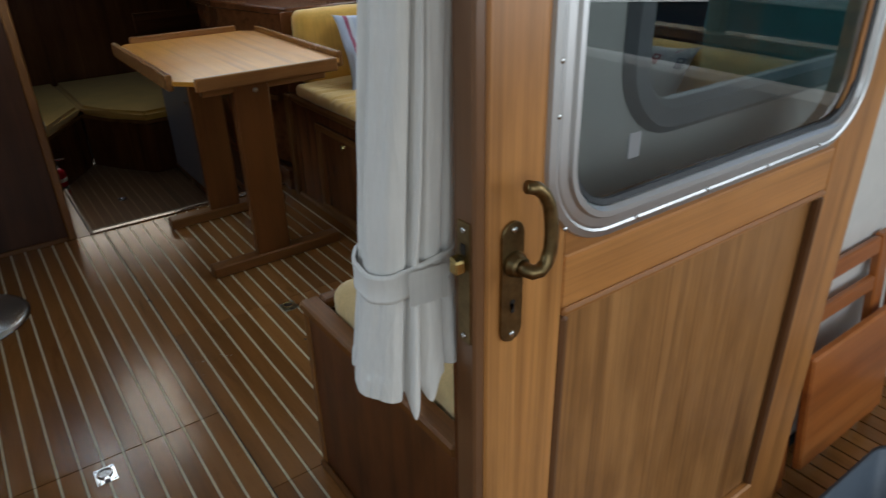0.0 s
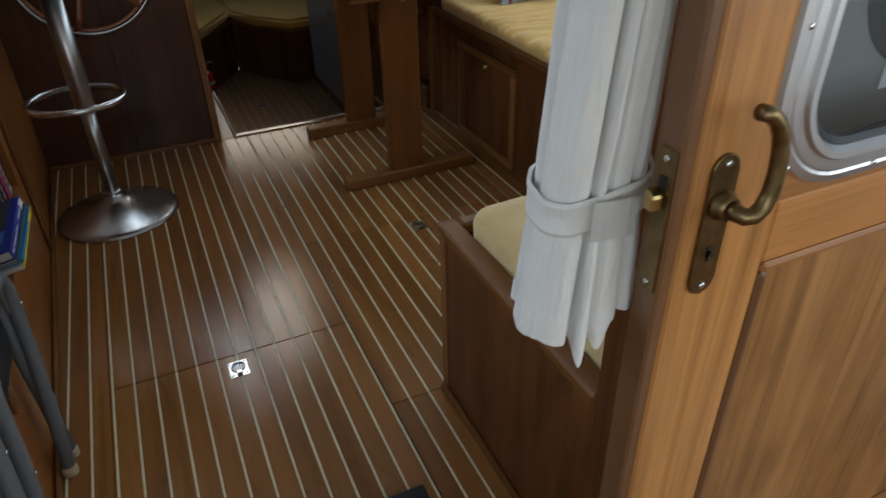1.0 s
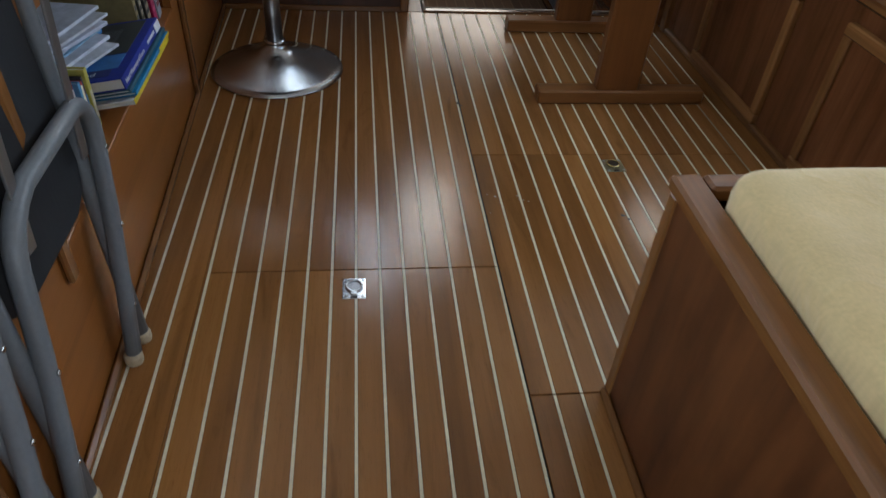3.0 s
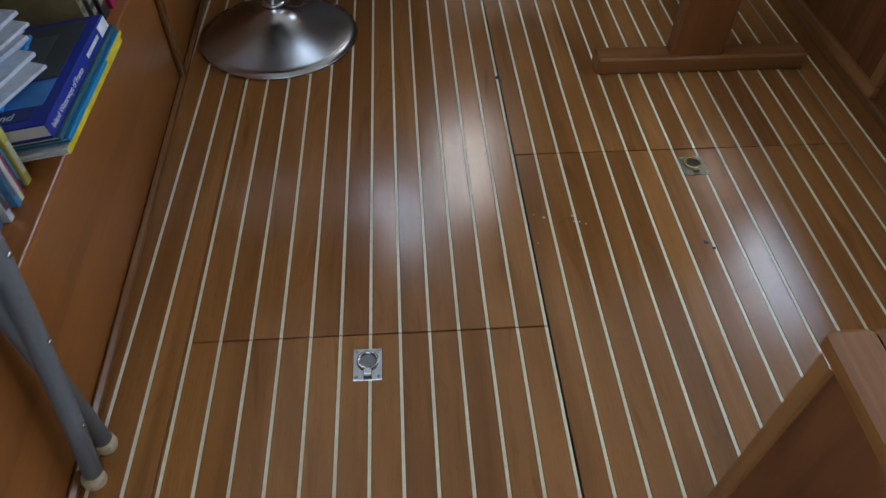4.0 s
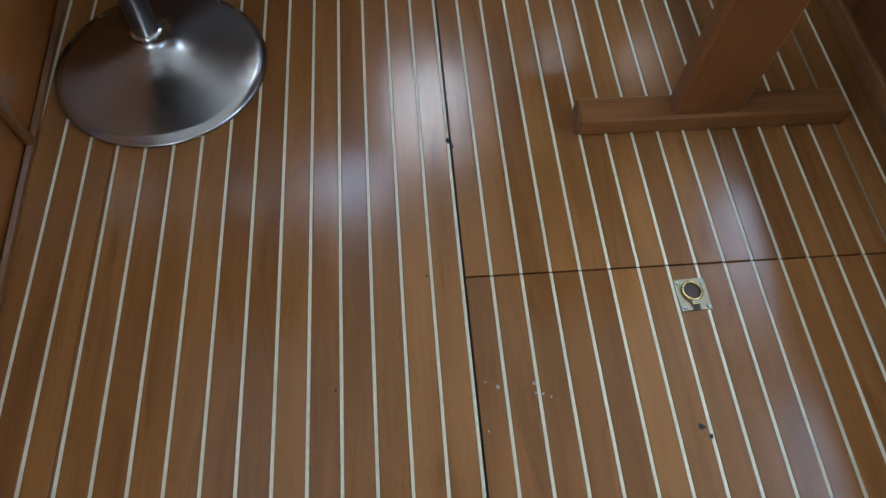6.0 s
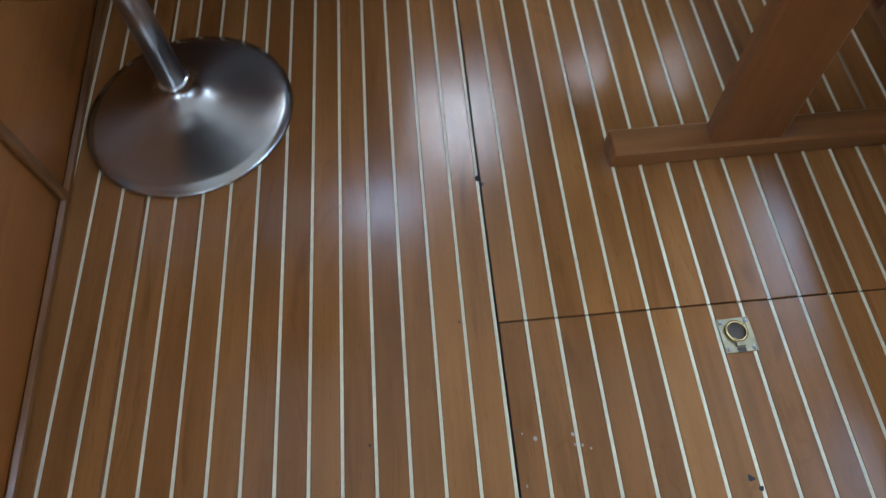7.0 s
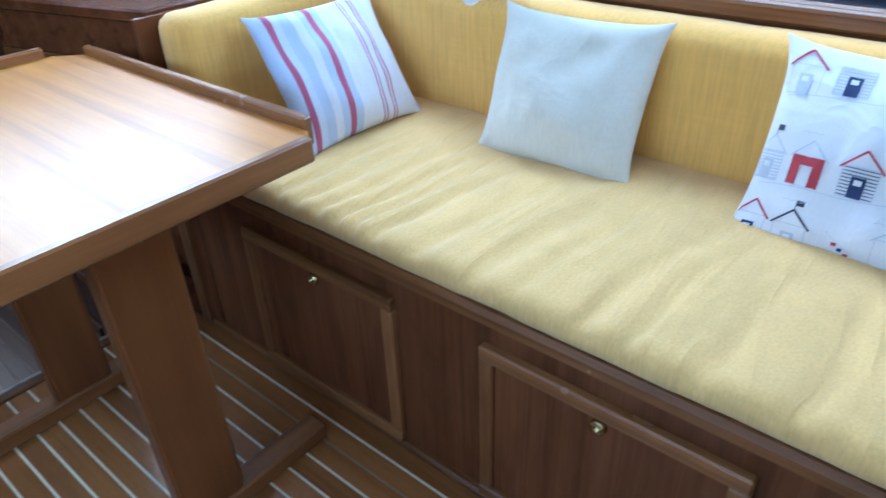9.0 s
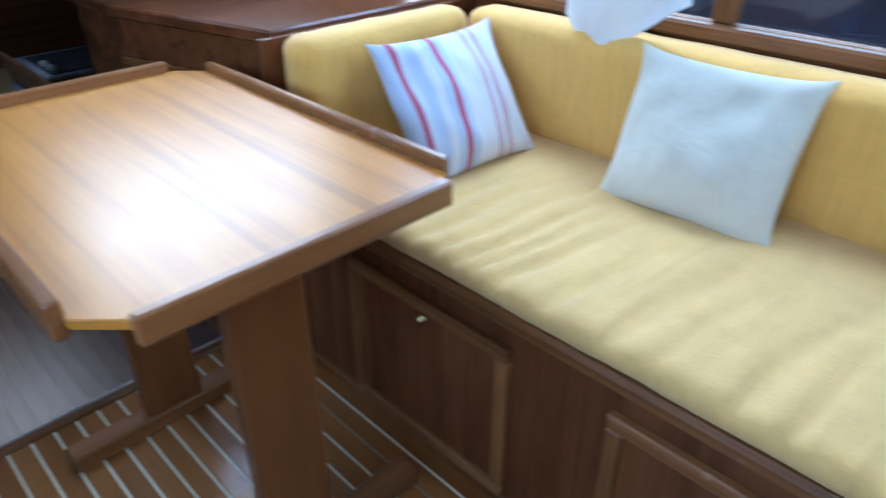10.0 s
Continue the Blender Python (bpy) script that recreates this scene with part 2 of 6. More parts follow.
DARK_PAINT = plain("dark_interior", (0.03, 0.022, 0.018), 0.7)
GREY_PANEL = plain("grey_laminate", (0.26, 0.27, 0.29), 0.35, 30, 0.06, 0.03)
CREAM_FOOT = plain("cream_rubber_foot", (0.45, 0.35, 0.22), 0.7, 150, 0.2, 0.2)
RED_PAINT = plain("red_enamel", (0.42, 0.012, 0.02), 0.25, 40, 0.05, 0.02)
BLACK = plain("black_plastic", (0.02, 0.02, 0.022), 0.4)
GREY_BIN = plain("blue_grey_plastic", (0.085, 0.115, 0.15), 0.45, 80, 0.06, 0.05)
BLUE = plain("blue_plastic", (0.015, 0.05, 0.42), 0.35, 60, 0.06, 0.04)
NAVY_HULL = plain("navy_hull", (0.02, 0.028, 0.05), 0.3, 12, 0.1, 0.02)
TEAL_COVER = plain("teal_canvas", (0.02, 0.22, 0.24), 0.7, 20, 0.15, 0.1)
QUAY = plain("grey_quay", (0.3, 0.29, 0.27), 0.9, 15, 0.2, 0.3)
WATER_MAT = plain("harbour_water", (0.03, 0.045, 0.05), 0.08, 3, 0.2, 0.3)
# pale colour holds the sky sheen on the step's edges
SHEEN_EDGE = plain("pale_edging", (0.4, 0.34, 0.27), 0.45, 60, 0.1, 0.05)
PAPER = plain("paper_edge", (0.74, 0.72, 0.66), 0.85, 300, 0.08, 0.1)


def glass_material(name, tint, rough=0.0):
    m, N, L, B = nodes_of(name)
    B.inputs["Base Color"].default_value = (*tint, 1)
    B.inputs["Transmission Weight"].default_value, B.inputs["Roughness"].default_value = 1.0, rough
    B.inputs["IOR"].default_value = 1.45
    return m


GLASS = glass_material("window_glass", (0.9, 0.94, 0.95))


# ---------------------------------------------------------------- building helpers
def mesh_of(name, bm, material, smooth=False):
    bmesh.ops.recalc_face_normals(bm, faces=bm.faces)
    me = bpy.data.meshes.new(name)
    bm.to_mesh(me)
    bm.free()
    me.materials.append(material)
    if smooth:
        me.polygons.foreach_set("use_smooth", [True] * len(me.polygons))
        me.update()
    return me


def thing(name, base, label, category, group="", kind=""):
    """An Empty at the base of a thing that has parts."""
    ob = new(name)
    ob.empty_display_size = 0.05
    ob.matrix_basis = Matrix.Translation(base)
    return tagged(ob, label, category, group, kind)


def part(name, bm, material, parent, label="", smooth=False):
    """One mesh under a thing or a part, built in world coordinates."""
    ob = new(name, mesh_of(name, bm, material, smooth))
    ob.parent = parent
    if parent.type == "EMPTY" or parent.parent is None:
        ob.matrix_parent_inverse = parent.matrix_basis.inverted()
    return tagged(ob, label)


def solo(name, bm, material, label, category, group="", kind="", smooth=False):
    """A thing that is one mesh, with its origin at its base."""
    zs = [v.co.z for v in bm.verts]
    c = Vector((sum(v.co.x for v in bm.verts) / len(zs), sum(v.co.y for v in bm.verts) / len(zs), min(zs)))
    bmesh.ops.translate(bm, vec=-c, verts=bm.verts)
    ob = new(name, mesh_of(name, bm, material, smooth))
    ob.matrix_basis = Matrix.Translation(c)
    return tagged(ob, label, category, group, kind)


def box(x0, x1, y0, y1, z0, z1, bevel=0.003, bm=None, segments=1):
    b = bmesh.new()
    bmesh.ops.create_cube(b, size=1, matrix=Matrix.Translation(((x0 + x1) / 2, (y0 + y1) / 2, (z0 + z1) / 2)) @ Matrix.Diagonal((abs(x1 - x0), abs(y1 - y0), abs(z1 - z0), 1)))
    if bevel:
        bmesh.ops.bevel(b, geom=b.edges[:], offset=bevel, segments=segments, affect="EDGES", profile=0.6)
    return add(bm, b)


def add(bm, b):
    """Join the bmesh b into bm, when there is one."""
    if bm is None:
        return b
    me = bpy.data.meshes.new("tmp")
    b.to_mesh(me)
    b.free()
    bm.from_mesh(me)
    bpy.data.meshes.remove(me)
    return bm


def prism(points, axis, lo, hi, bevel=0.0, bm=None):
    """A polygon pushed from lo to hi along axis; points are on the two other axes, in order."""
    b = bmesh.new()

    def at(p, h):
        return {0: (h, p[0], p[1]), 1: (p[0], h, p[1]), 2: (p[0], p[1], h)}[axis]
    a = [b.verts.new(at(p, lo)) for p in points]
    c = [b.verts.new(at(p, hi)) for p in points]
    b.faces.new(a)
    b.faces.new(c[::-1])
    for i in range(len(points)):
        j = (i + 1) % len(points)
        b.faces.new((a[i], a[j], c[j], c[i]))
    if bevel:
        bmesh.ops.bevel(b, geom=b.edges[:], offset=bevel, segments=1, affect="EDGES")
    return add(bm, b)


def lathe(profile, centre, steps=40, bm=None):
    """A profile of (radius, height) turned about the vertical through centre."""
    b = bmesh.new()
    rings = []
    for r, h in profile:
        rings.append([b.verts.new((centre[0] + r * math.cos(2 * math.pi * i / steps), centre[1] + r * math.sin(2 * math.pi * i / steps), centre[2] + h)) for i in range(steps)])
    for p, q in zip(rings, rings[1:]):
        for i in range(steps):
            j = (i + 1) % steps
            b.faces.new((p[i], p[j], q[j], q[i]))
    b.faces.new(rings[0])
    b.faces.new(rings[-1])
    bmesh.ops.remove_doubles(b, verts=b.verts, dist=1e-6)
    return add(bm, b)


def tube(path, radius, sides=10, bm=None, closed=False, taper=None):
    """A round bar along a list of places."""
    b = bmesh.new()
    P = [Vector(p) for p in path]
    n = len(P)
    rings, up = [], None
    for i, p in enumerate(P):
        d = (P[(i + 1) % n] - P[i - 1]) if closed or 0 < i < n - 1 else (P[1] - P[0] if i == 0 else P[-1] - P[-2])
        d.normalize()
        if up is None:
            up = d.orthogonal().normalized()
        up = (up - d * up.dot(d)).normalized()
        side = d.cross(up)
        r = radius if taper is None else radius * (1 + (taper - 1) * i / (n - 1))
        rings.append([b.verts.new(p + r * (math.cos(2 * math.pi * k / sides) * up + math.sin(2 * math.pi * k / sides) * side)) for k in range(sides)])
    pairs = list(zip(rings, rings[1:])) + ([(rings[-1], rings[0])] if closed else [])
    for u, v in pairs:
        for k in range(sides):
            m = (k + 1) % sides
            b.faces.new((u[k], u[m], v[m], v[k]))
    if not closed:
        b.faces.new(rings[0])
        b.faces.new(rings[-1])
    return add(bm, b)


def arc(centre, radius, a0, a1, plane, steps=8):
    """Places on an arc in the plane of two axes, in degrees."""
    out = []
    for i in range(steps + 1):
        a = radians(a0 + (a1 - a0) * i / steps)
        p = list(centre)
        p[plane[0]] += radius * math.cos(a)
        p[plane[1]] += radius * math.sin(a)
        out.append(tuple(p))
    return out


def cushion_mesh(x0, x1, y0, y1, z0, z1, r, cut=0.03, wrinkle=0.004, puff=0.012, seed=0.0, folds=None):
    """A stuffed block with rounded edges, crowned faces and creases in its cover."""
    b = bmesh.new()
    nx, ny, nz = (max(3, int((hi - lo) / cut)) for lo, hi in ((x0, x1), (y0, y1), (z0, z1)))
    lo, hi = Vector((x0, y0, z0)), Vector((x1, y1, z1))
    cache = {}

    def vert(i, j, k):
        key = (i, j, k)
        if key not in cache:
            u = Vector((i / nx, j / ny, k / nz))
            p = Vector(tuple(lo[a] + (hi[a] - lo[a]) * u[a] for a in range(3)))
            inner = Vector(tuple(min(max(p[a], lo[a] + r), hi[a] - r) for a in range(3)))
            d = p - inner
            n = d.normalized() if d.length > 1e-9 else Vector((0, 0, 0))
            q = inner + n * r if d.length > 1e-9 else p
            crown = 1.0
            for a in range(3):
                crown *= 1 - (2 * u[a] - 1) ** 6 * 0.75
            q += n * puff * crown
            w = noise.noise(Vector((q.x * 9 + seed, q.y * 9, q.z * 9))) + 0.5 * noise.noise(Vector((q.x * 23, q.y * 23 + seed, q.z * 23)))
            q += n * wrinkle * w
            if folds:
                q += n * folds(q)
            cache[key] = b.verts.new(q)
        return cache[key]
    for i in range(nx):
        for j in range(ny):
            for k in (0, nz):
                b.faces.new((vert(i, j, k), vert(i + 1, j, k), vert(i + 1, j + 1, k), vert(i, j + 1, k)))
    for i in range(nx):
        for k in range(nz):
            for j in (0, ny):
                b.faces.new((vert(i, j, k), vert(i + 1, j, k), vert(i + 1, j, k + 1), vert(i, j, k + 1)))
    for j in range(ny):
        for k in range(nz):
            for i in (0, nx):
                b.faces.new((vert(i, j, k), vert(i, j + 1, k), vert(i, j + 1, k + 1), vert(i, j, k + 1)))
    return b


def rounded_rect(x0, x1, z0, z1, r, steps=7):
    pts = []
    for cx, cz, a in ((x1 - r, z1 - r, 0), (x0 + r, z1 - r, 90), (x0 + r, z0 + r, 180), (x1 - r, z0 + r, 270)):
        for i in range(steps + 1):
            t = radians(a + 90 * i / steps)
            pts.append((cx + r * math.cos(t), cz + r * math.sin(t)))
    return pts


def loop_frame(outer, profile, axis, centre_at, bm=None):
    """A closed frame: the rounded outline outer, swept with (inward, out) steps. axis: the normal's axis; centre_at: where its plane stands."""
    b = bmesh.new()
    n = len(outer)
    cx = sum(p[0] for p in outer) / n
    cz = sum(p[1] for p in outer) / n
    rings = []
    for inward, out in profile:
        ring = []
        for i, p in enumerate(outer):
            a, c = Vector(outer[i - 1]), Vector(outer[(i + 1) % n])
            t = (c - a).normalized()
            nrm = Vector((-t.y, t.x))
            if nrm.dot(Vector((cx - p[0], cz - p[1]))) < 0:
                nrm = -nrm
            q = Vector(p) + nrm * inward
            ring.append(b.verts.new({0: (centre_at + out, q.x, q.y), 1: (q.x, centre_at + out, q.y)}[axis]))
        rings.append(ring)
    for u, v in zip(rings, rings[1:] + rings[:1]):
        for i in range(n):
            j = (i + 1) % n
            b.faces.new((u[i], u[j], v[j], v[i]))
    return add(bm, b)


def plate_with_hole(x0, x1, z0, z1, hole, y0, y1, axis=1, bm=None):
    """A wall from y0 to y1 with a rounded hole through it."""
    b = bmesh.new()
    n = len(hole)
    cx = (min(p[0] for p in hole) + max(p[0] for p in hole)) / 2
    cz = (min(p[1] for p in hole) + max(p[1] for p in hole)) / 2
    outer = []
    for p in hole:
        dx, dz = p[0] - cx, p[1] - cz
        k = min(((x1 - cx) / dx if dx > 1e-6 else (x0 - cx) / dx if dx < -1e-6 else 1e9), ((z1 - cz) / dz if dz > 1e-6 else (z0 - cz) / dz if dz < -1e-6 else 1e9))
        outer.append([cx + k * dx, cz + k * dz])
    for corner in ((x0, z0), (x0, z1), (x1, z0), (x1, z1)):
        i = min(range(n), key=lambda q: (outer[q][0] - corner[0]) ** 2 + (outer[q][1] - corner[1]) ** 2)
        outer[i] = list(corner)

    def at(p, y):
        return (p[0], y, p[1]) if axis == 1 else (y, p[0], p[1])
    A = [[b.verts.new(at(p, y)) for p in ring] for y in (y0, y1) for ring in (outer, hole)]
    for i in range(n):
        j = (i + 1) % n
        b.faces.new((A[0][i], A[0][j], A[1][j], A[1][i]))
        b.faces.new((A[2][i], A[2][j], A[3][j], A[3][i]))
        b.faces.new((A[1][i], A[1][j], A[3][j], A[3][i]))
        b.faces.new((A[0][i], A[0][j], A[2][j], A[2][i]))
    bmesh.ops.remove_doubles(b, verts=b.verts, dist=1e-5)
    return add(bm, b)


def moved(bm, m):
    bmesh.ops.transform(bm, matrix=m, verts=bm.verts)
    return bm

# daylight through the windscreen and the forward hatch
window_light("windscreen_daylight", (1.05, 2.19, 1.57), (0.5, 0.6, 0.75), 0.86, 0.52, 3.1, (0.66, 0.82, 1.0))
window_light("centre_window_daylight", (0.06, 2.19, 1.60), (0.0, 0.5, 0.4), 0.34, 0.50, 0.62, (0.55, 0.77, 1.0))
window_light("helm_window_daylight", (-0.32, 1.82, 1.49), (-0.3, 0.5, 0.4), 0.32, 0.46, 1.3, (0.52, 0.75, 1.0))
window_light("fore_hatch_daylight", (0.42, 4.0, 0.992), (0.42, 3.99, -0.55), 0.88, 1.0, 0.6)
window_light("starboard_aft_daylight", (1.74, 0.17, 1.66), (0.3, 0.1, 0.2), 0.92, 0.36, 4.3)
window_light("starboard_fore_daylight", (1.74, 1.36, 1.66), (0.3, 1.1, 0.2), 0.70, 0.36, 4.9)
window_light("port_daylight", (-1.47, 0.45, 1.62), (0.3, 0.3, 0.2), 2.3, 0.36, 11.0)
window_light("cockpit_daylight", (1.62, -2.75, 1.38), (0.1, -1.1, 0.9), 1.5, 1.0, 16, (0.9, 0.95, 1.0))
window_light("cockpit_aft_daylight", (-0.9, -3.45, 1.4), (0.0, -1.0, 1.0), 2.4, 1.1, 14, (0.9, 0.95, 1.0))

# ---------------------------------------------------------------- the floor
P = 0.052          # one plank and its pale inlay
HALF = 0.0027      # half an inlay
YA, YF = -1.0, 1.497

floor = thing("floor", (0, 0, 0), "varnished brown teak planks with pale holly inlays and lift-out hatches", "floor", kind="structure")
part("underlay", box(-0.84, 0.90, YA, YF, -0.06, -0.0065, 0), GROOVE, floor)


def strips(k):
    """Where the plank of column k starts and ends: the hatch joints cut it."""
    x = (k + 0.5) * P
    if x < -0.632:
        cuts = [YA, YF]
    elif x < 0:
        cuts = [YA, 0.0, YF]
    elif x < 0.16:
        cuts = [YA, -0.357, 0.463, YF]
    elif x < 0.77:
        cuts = [-0.36, 0.463, YF]
    else:
        cuts = [-0.36, YF]
    return [(a + 0.0015, b - 0.0015) for a, b in zip(cuts, cuts[1:])]


def low_box(x0, x1, y0, y1, z0, z1, b=0.0006):
    """A plank: a box with its upper edges eased."""
    bm = bmesh.new()
    lo = [bm.verts.new(p) for p in ((x0, y0, z0), (x1, y0, z0), (x1, y1, z0), (x0, y1, z0))]
    mi = [bm.verts.new(p) for p in ((x0, y0, z1 - b), (x1, y0, z1 - b), (x1, y1, z1 - b), (x0, y1, z1 - b))]
    hi = [bm.verts.new(p) for p in ((x0 + b, y0 + b, z1), (x1 - b, y0 + b, z1), (x1 - b, y1 - b, z1), (x0 + b, y1 - b, z1))]
    for a, c in ((lo, mi), (mi, hi)):
        for i in range(4):
            j = (i + 1) % 4
            bm.faces.new((a[i], a[j], c[j], c[i]))
    bm.faces.new(hi)
    return bm


def lay_floor(parent, columns, pitch, half, cuts, top, teak, holly, x_off=0.0, joints=(), dull=None):
    for k in columns:
        a, b = k * pitch + x_off + half + 0.0004, (k + 1) * pitch + x_off - half - 0.0004
        for j, side in joints:
            if k == j:
                a, b = (a + side, b) if side > 0 else (a, b + side)
        for y0, y1 in cuts(k):
            part("plank", low_box(a, b, y0, y1, top - 0.006, top), teak, parent)
        for y0, y1 in cuts(k - 1):
            x = k * pitch + x_off
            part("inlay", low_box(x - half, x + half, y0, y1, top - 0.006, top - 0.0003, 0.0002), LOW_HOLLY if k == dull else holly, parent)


NOSING = wood("polished_nosing", (0.12, 0.05, 0.018), (0.17, 0.075, 0.027), (0.22, 0.1, 0.04), 0, 0.14, 10, 0.3, 0.6, 0.1)
nosing = thing("trim", (0.4, 1.51, 0), "dark wooden nosing along the edge of the step down", "step nosing", kind="structure")
part("nosing", box(-0.05, 0.885, 1.497, 1.528, -0.03, 0.006, 0.004), NOSING, nosing)
# added strip: the nosing's sky reflection, painted as a pale edge
part("edging", box(-0.05, 0.885, 1.5285, 1.538, -0.03, 0.008, 0.003), SHEEN_EDGE, nosing, "edging strip with pale sky sheen put into its colour")

# the step down to the fore cabin
low = thing("floor_low", (0.4, 2.8, -0.55), "teak planks with inlays in the sunken fore cabin, colours darkened for its dimness", "floor", kind="structure")
part("underlay", box(-0.12, 0.95, 1.52, 4.3, -0.6, -0.5565, 0), GROOVE, low)
step_riser = solo("wall_step", box(-0.05, 0.885, 1.505, 1.525, -0.55, -0.03, 0.002), MAHOGANY_X, "dark mahogany riser under the step down", "wall", kind="structure")

ledge = thing("trim_ledge", (-0.09, 1.8, 0), "narrow wooden ledge beside the step, edging strips coloured with pale sheen", "ledge", kind="structure")
part("board", box(-0.125, -0.052, 1.5, 2.16, -0.03, 0.0, 0.002), TRIM_Y, ledge)
# light edges of the ledge, their sheen put into the colour
part("edging", box(-0.052, -0.040, 1.5, 2.16, -0.03, 0.010, 0.003), SHEEN_EDGE, ledge, "edging strip with pale sky sheen put into its colour")
part("edging", box(-0.116, -0.106, 1.54, 2.16, -0.002, 0.014, 0.003), SHEEN_EDGE, ledge, "edging strip with pale sky sheen put into its colour")
part("side", box(-0.07, -0.052, 1.525, 2.16, -0.55, -0.03, 0.002), MAHOGANY_Y, ledge)
solo("wall_ledge", box(-0.16, -0.127, 1.537, 2.17, -0.55, 0.998, 0.002), MAHOGANY_Z, "dark mahogany panel behind the ledge beside the step", "wall", kind="structure")

# ---------------------------------------------------------------- walls
def bulkhead():
    t = thing("wall_forward", (-0.7, 1.52, 0), "dark mahogany bulkhead panel below the helm", "wall", kind="structure")
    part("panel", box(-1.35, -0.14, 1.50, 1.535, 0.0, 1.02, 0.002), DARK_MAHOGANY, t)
    part("stile", box(-0.14, -0.108, 1.494, 1.541, 0.0, 1.02, 0.004), TRIM_Z, t)
    part("foot_rail", box(-0.80, -0.14, 1.488, 1.5, 0.0, 0.02, 0.003), TRIM_X, t)
    part("joint_strip", box(-0.455, -0.449, 1.497, 1.5, 0.02, 1.0, 0.001), DARK_PAINT, t)


bulkhead()


def windscreen():
    """The helm's window stands on the dash; beside it the cabin reaches further forward, over the steps."""
    wall = thing("wall_windscreen", (-0.5, 1.72, 1.02), "wooden windscreen wall above the dash", "wall", kind="structure")
    part("dash", box(-1.35, -0.108, 1.48, 1.76, 1.022, 1.05, 0.006), MAHOGANY_X, wall)
    for a, b in ((-1.35, -1.2), (-0.66, -0.50), (-0.14, -0.108)):
        part("post", box(a, b, 1.70, 1.75, 1.05, 2.0, 0.004), MAHOGANY_Z, wall)
    part("head", box(-1.35, -0.108, 1.70, 1.75, 1.78, 2.0, 0.002), MAHOGANY_X, wall)
    part("return_panel", box(-0.16, -0.13, 1.765, 2.095, 1.032, 2.0, 0), MAHOGANY_Y, wall)
    fore = thing("wall_windscreen_fore", (0.8, 2.1, 1.1), "wooden windscreen wall over the fore cabin steps", "wall", kind="structure")
    part("lower_panel", box(-0.16, 1.66, 2.10, 2.15, 1.0, 1.22, 0), MAHOGANY_X, fore)
    part("head", box(-0.16, 1.66, 2.10, 2.15, 1.88, 2.0, 0), MAHOGANY_X, fore)
    for a, b in ((-0.16, -0.12), (0.25, 0.58), (1.60, 1.66)):
        part("post", box(a, b, 2.10, 2.15, 1.22, 1.88, 0), MAHOGANY_Z, fore)
    part("side_panel", box(1.625, 1.66, 1.75, 2.10, 0.0, 1.0, 0), MAHOGANY_Y, fore)
    part("side_panel", box(1.625, 1.66, 1.75, 2.10, 1.0, 2.0, 0), MAHOGANY_Y, fore)
    for i, (a, b, y, z0, z1) in enumerate(((-1.2, -0.66, 1.722, 1.05, 1.78), (-0.50, -0.14, 1.722, 1.05, 1.78), (-0.12, 0.25, 2.12, 1.22, 1.88), (0.58, 1.60, 2.12, 1.22, 1.88))):
        w = thing("window_" + "abcd"[i], ((a + b) / 2, y, z0), "clear windscreen pane in a wooden frame", "window", "windscreen", "structure")
        g = part("pane", box(a, b, y, y + 0.006, z0, z1, 0), GLASS, w)
        g.visible_shadow = False


windscreen()

# fore cabin shell
for nm, bm, mat, lab in (
        ("wall_fore_port", box(-1.06, -1.02, 1.53, 5.3, -0.6, 1.0, 0), MAHOGANY_Z, "dark wooden side of the fore cabin"),
        ("wall_fore_end", box(-1.06, 1.66, 5.3, 5.34, -0.6, 1.0, 0), MAHOGANY_Z, "dark wooden end of the fore cabin"),
        ("wall_fore_starboard", box(1.62, 1.66, 2.102, 5.3, -0.6, 0.998, 0), MAHOGANY_Z, "dark wooden side of the fore cabin")):
    solo(nm, bm, mat, lab, "wall", kind="structure")
# unseen foredeck, added to shut out the sky around the hatch; dark by assumption
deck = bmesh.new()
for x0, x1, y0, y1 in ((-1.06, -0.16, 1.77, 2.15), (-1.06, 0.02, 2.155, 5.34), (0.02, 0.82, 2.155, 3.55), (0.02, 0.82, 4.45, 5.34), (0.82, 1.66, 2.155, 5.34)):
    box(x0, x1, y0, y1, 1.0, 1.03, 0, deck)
solo("ceiling_fore", deck, DARK_PAINT, "unseen foredeck underside with a hatch, assumed dark", "ceiling", kind="structure")

# partition beside the step, which carries the fire extinguisher
part_wall = thing("wall_partition", (-0.09, 2.9, -0.55), "dark mahogany partition of the fore cabin", "wall", kind="structure")
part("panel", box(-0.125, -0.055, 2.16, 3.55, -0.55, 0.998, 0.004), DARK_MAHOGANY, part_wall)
part("rail", box(-0.055, -0.035, 3.16, 3.55, 0.05, 0.09, 0.005), TRIM_Y, part_wall)
part("skirting", box(-0.055, -0.04, 2.16, 3.6, -0.55, -0.50, 0.004), TRIM_Y, part_wall)


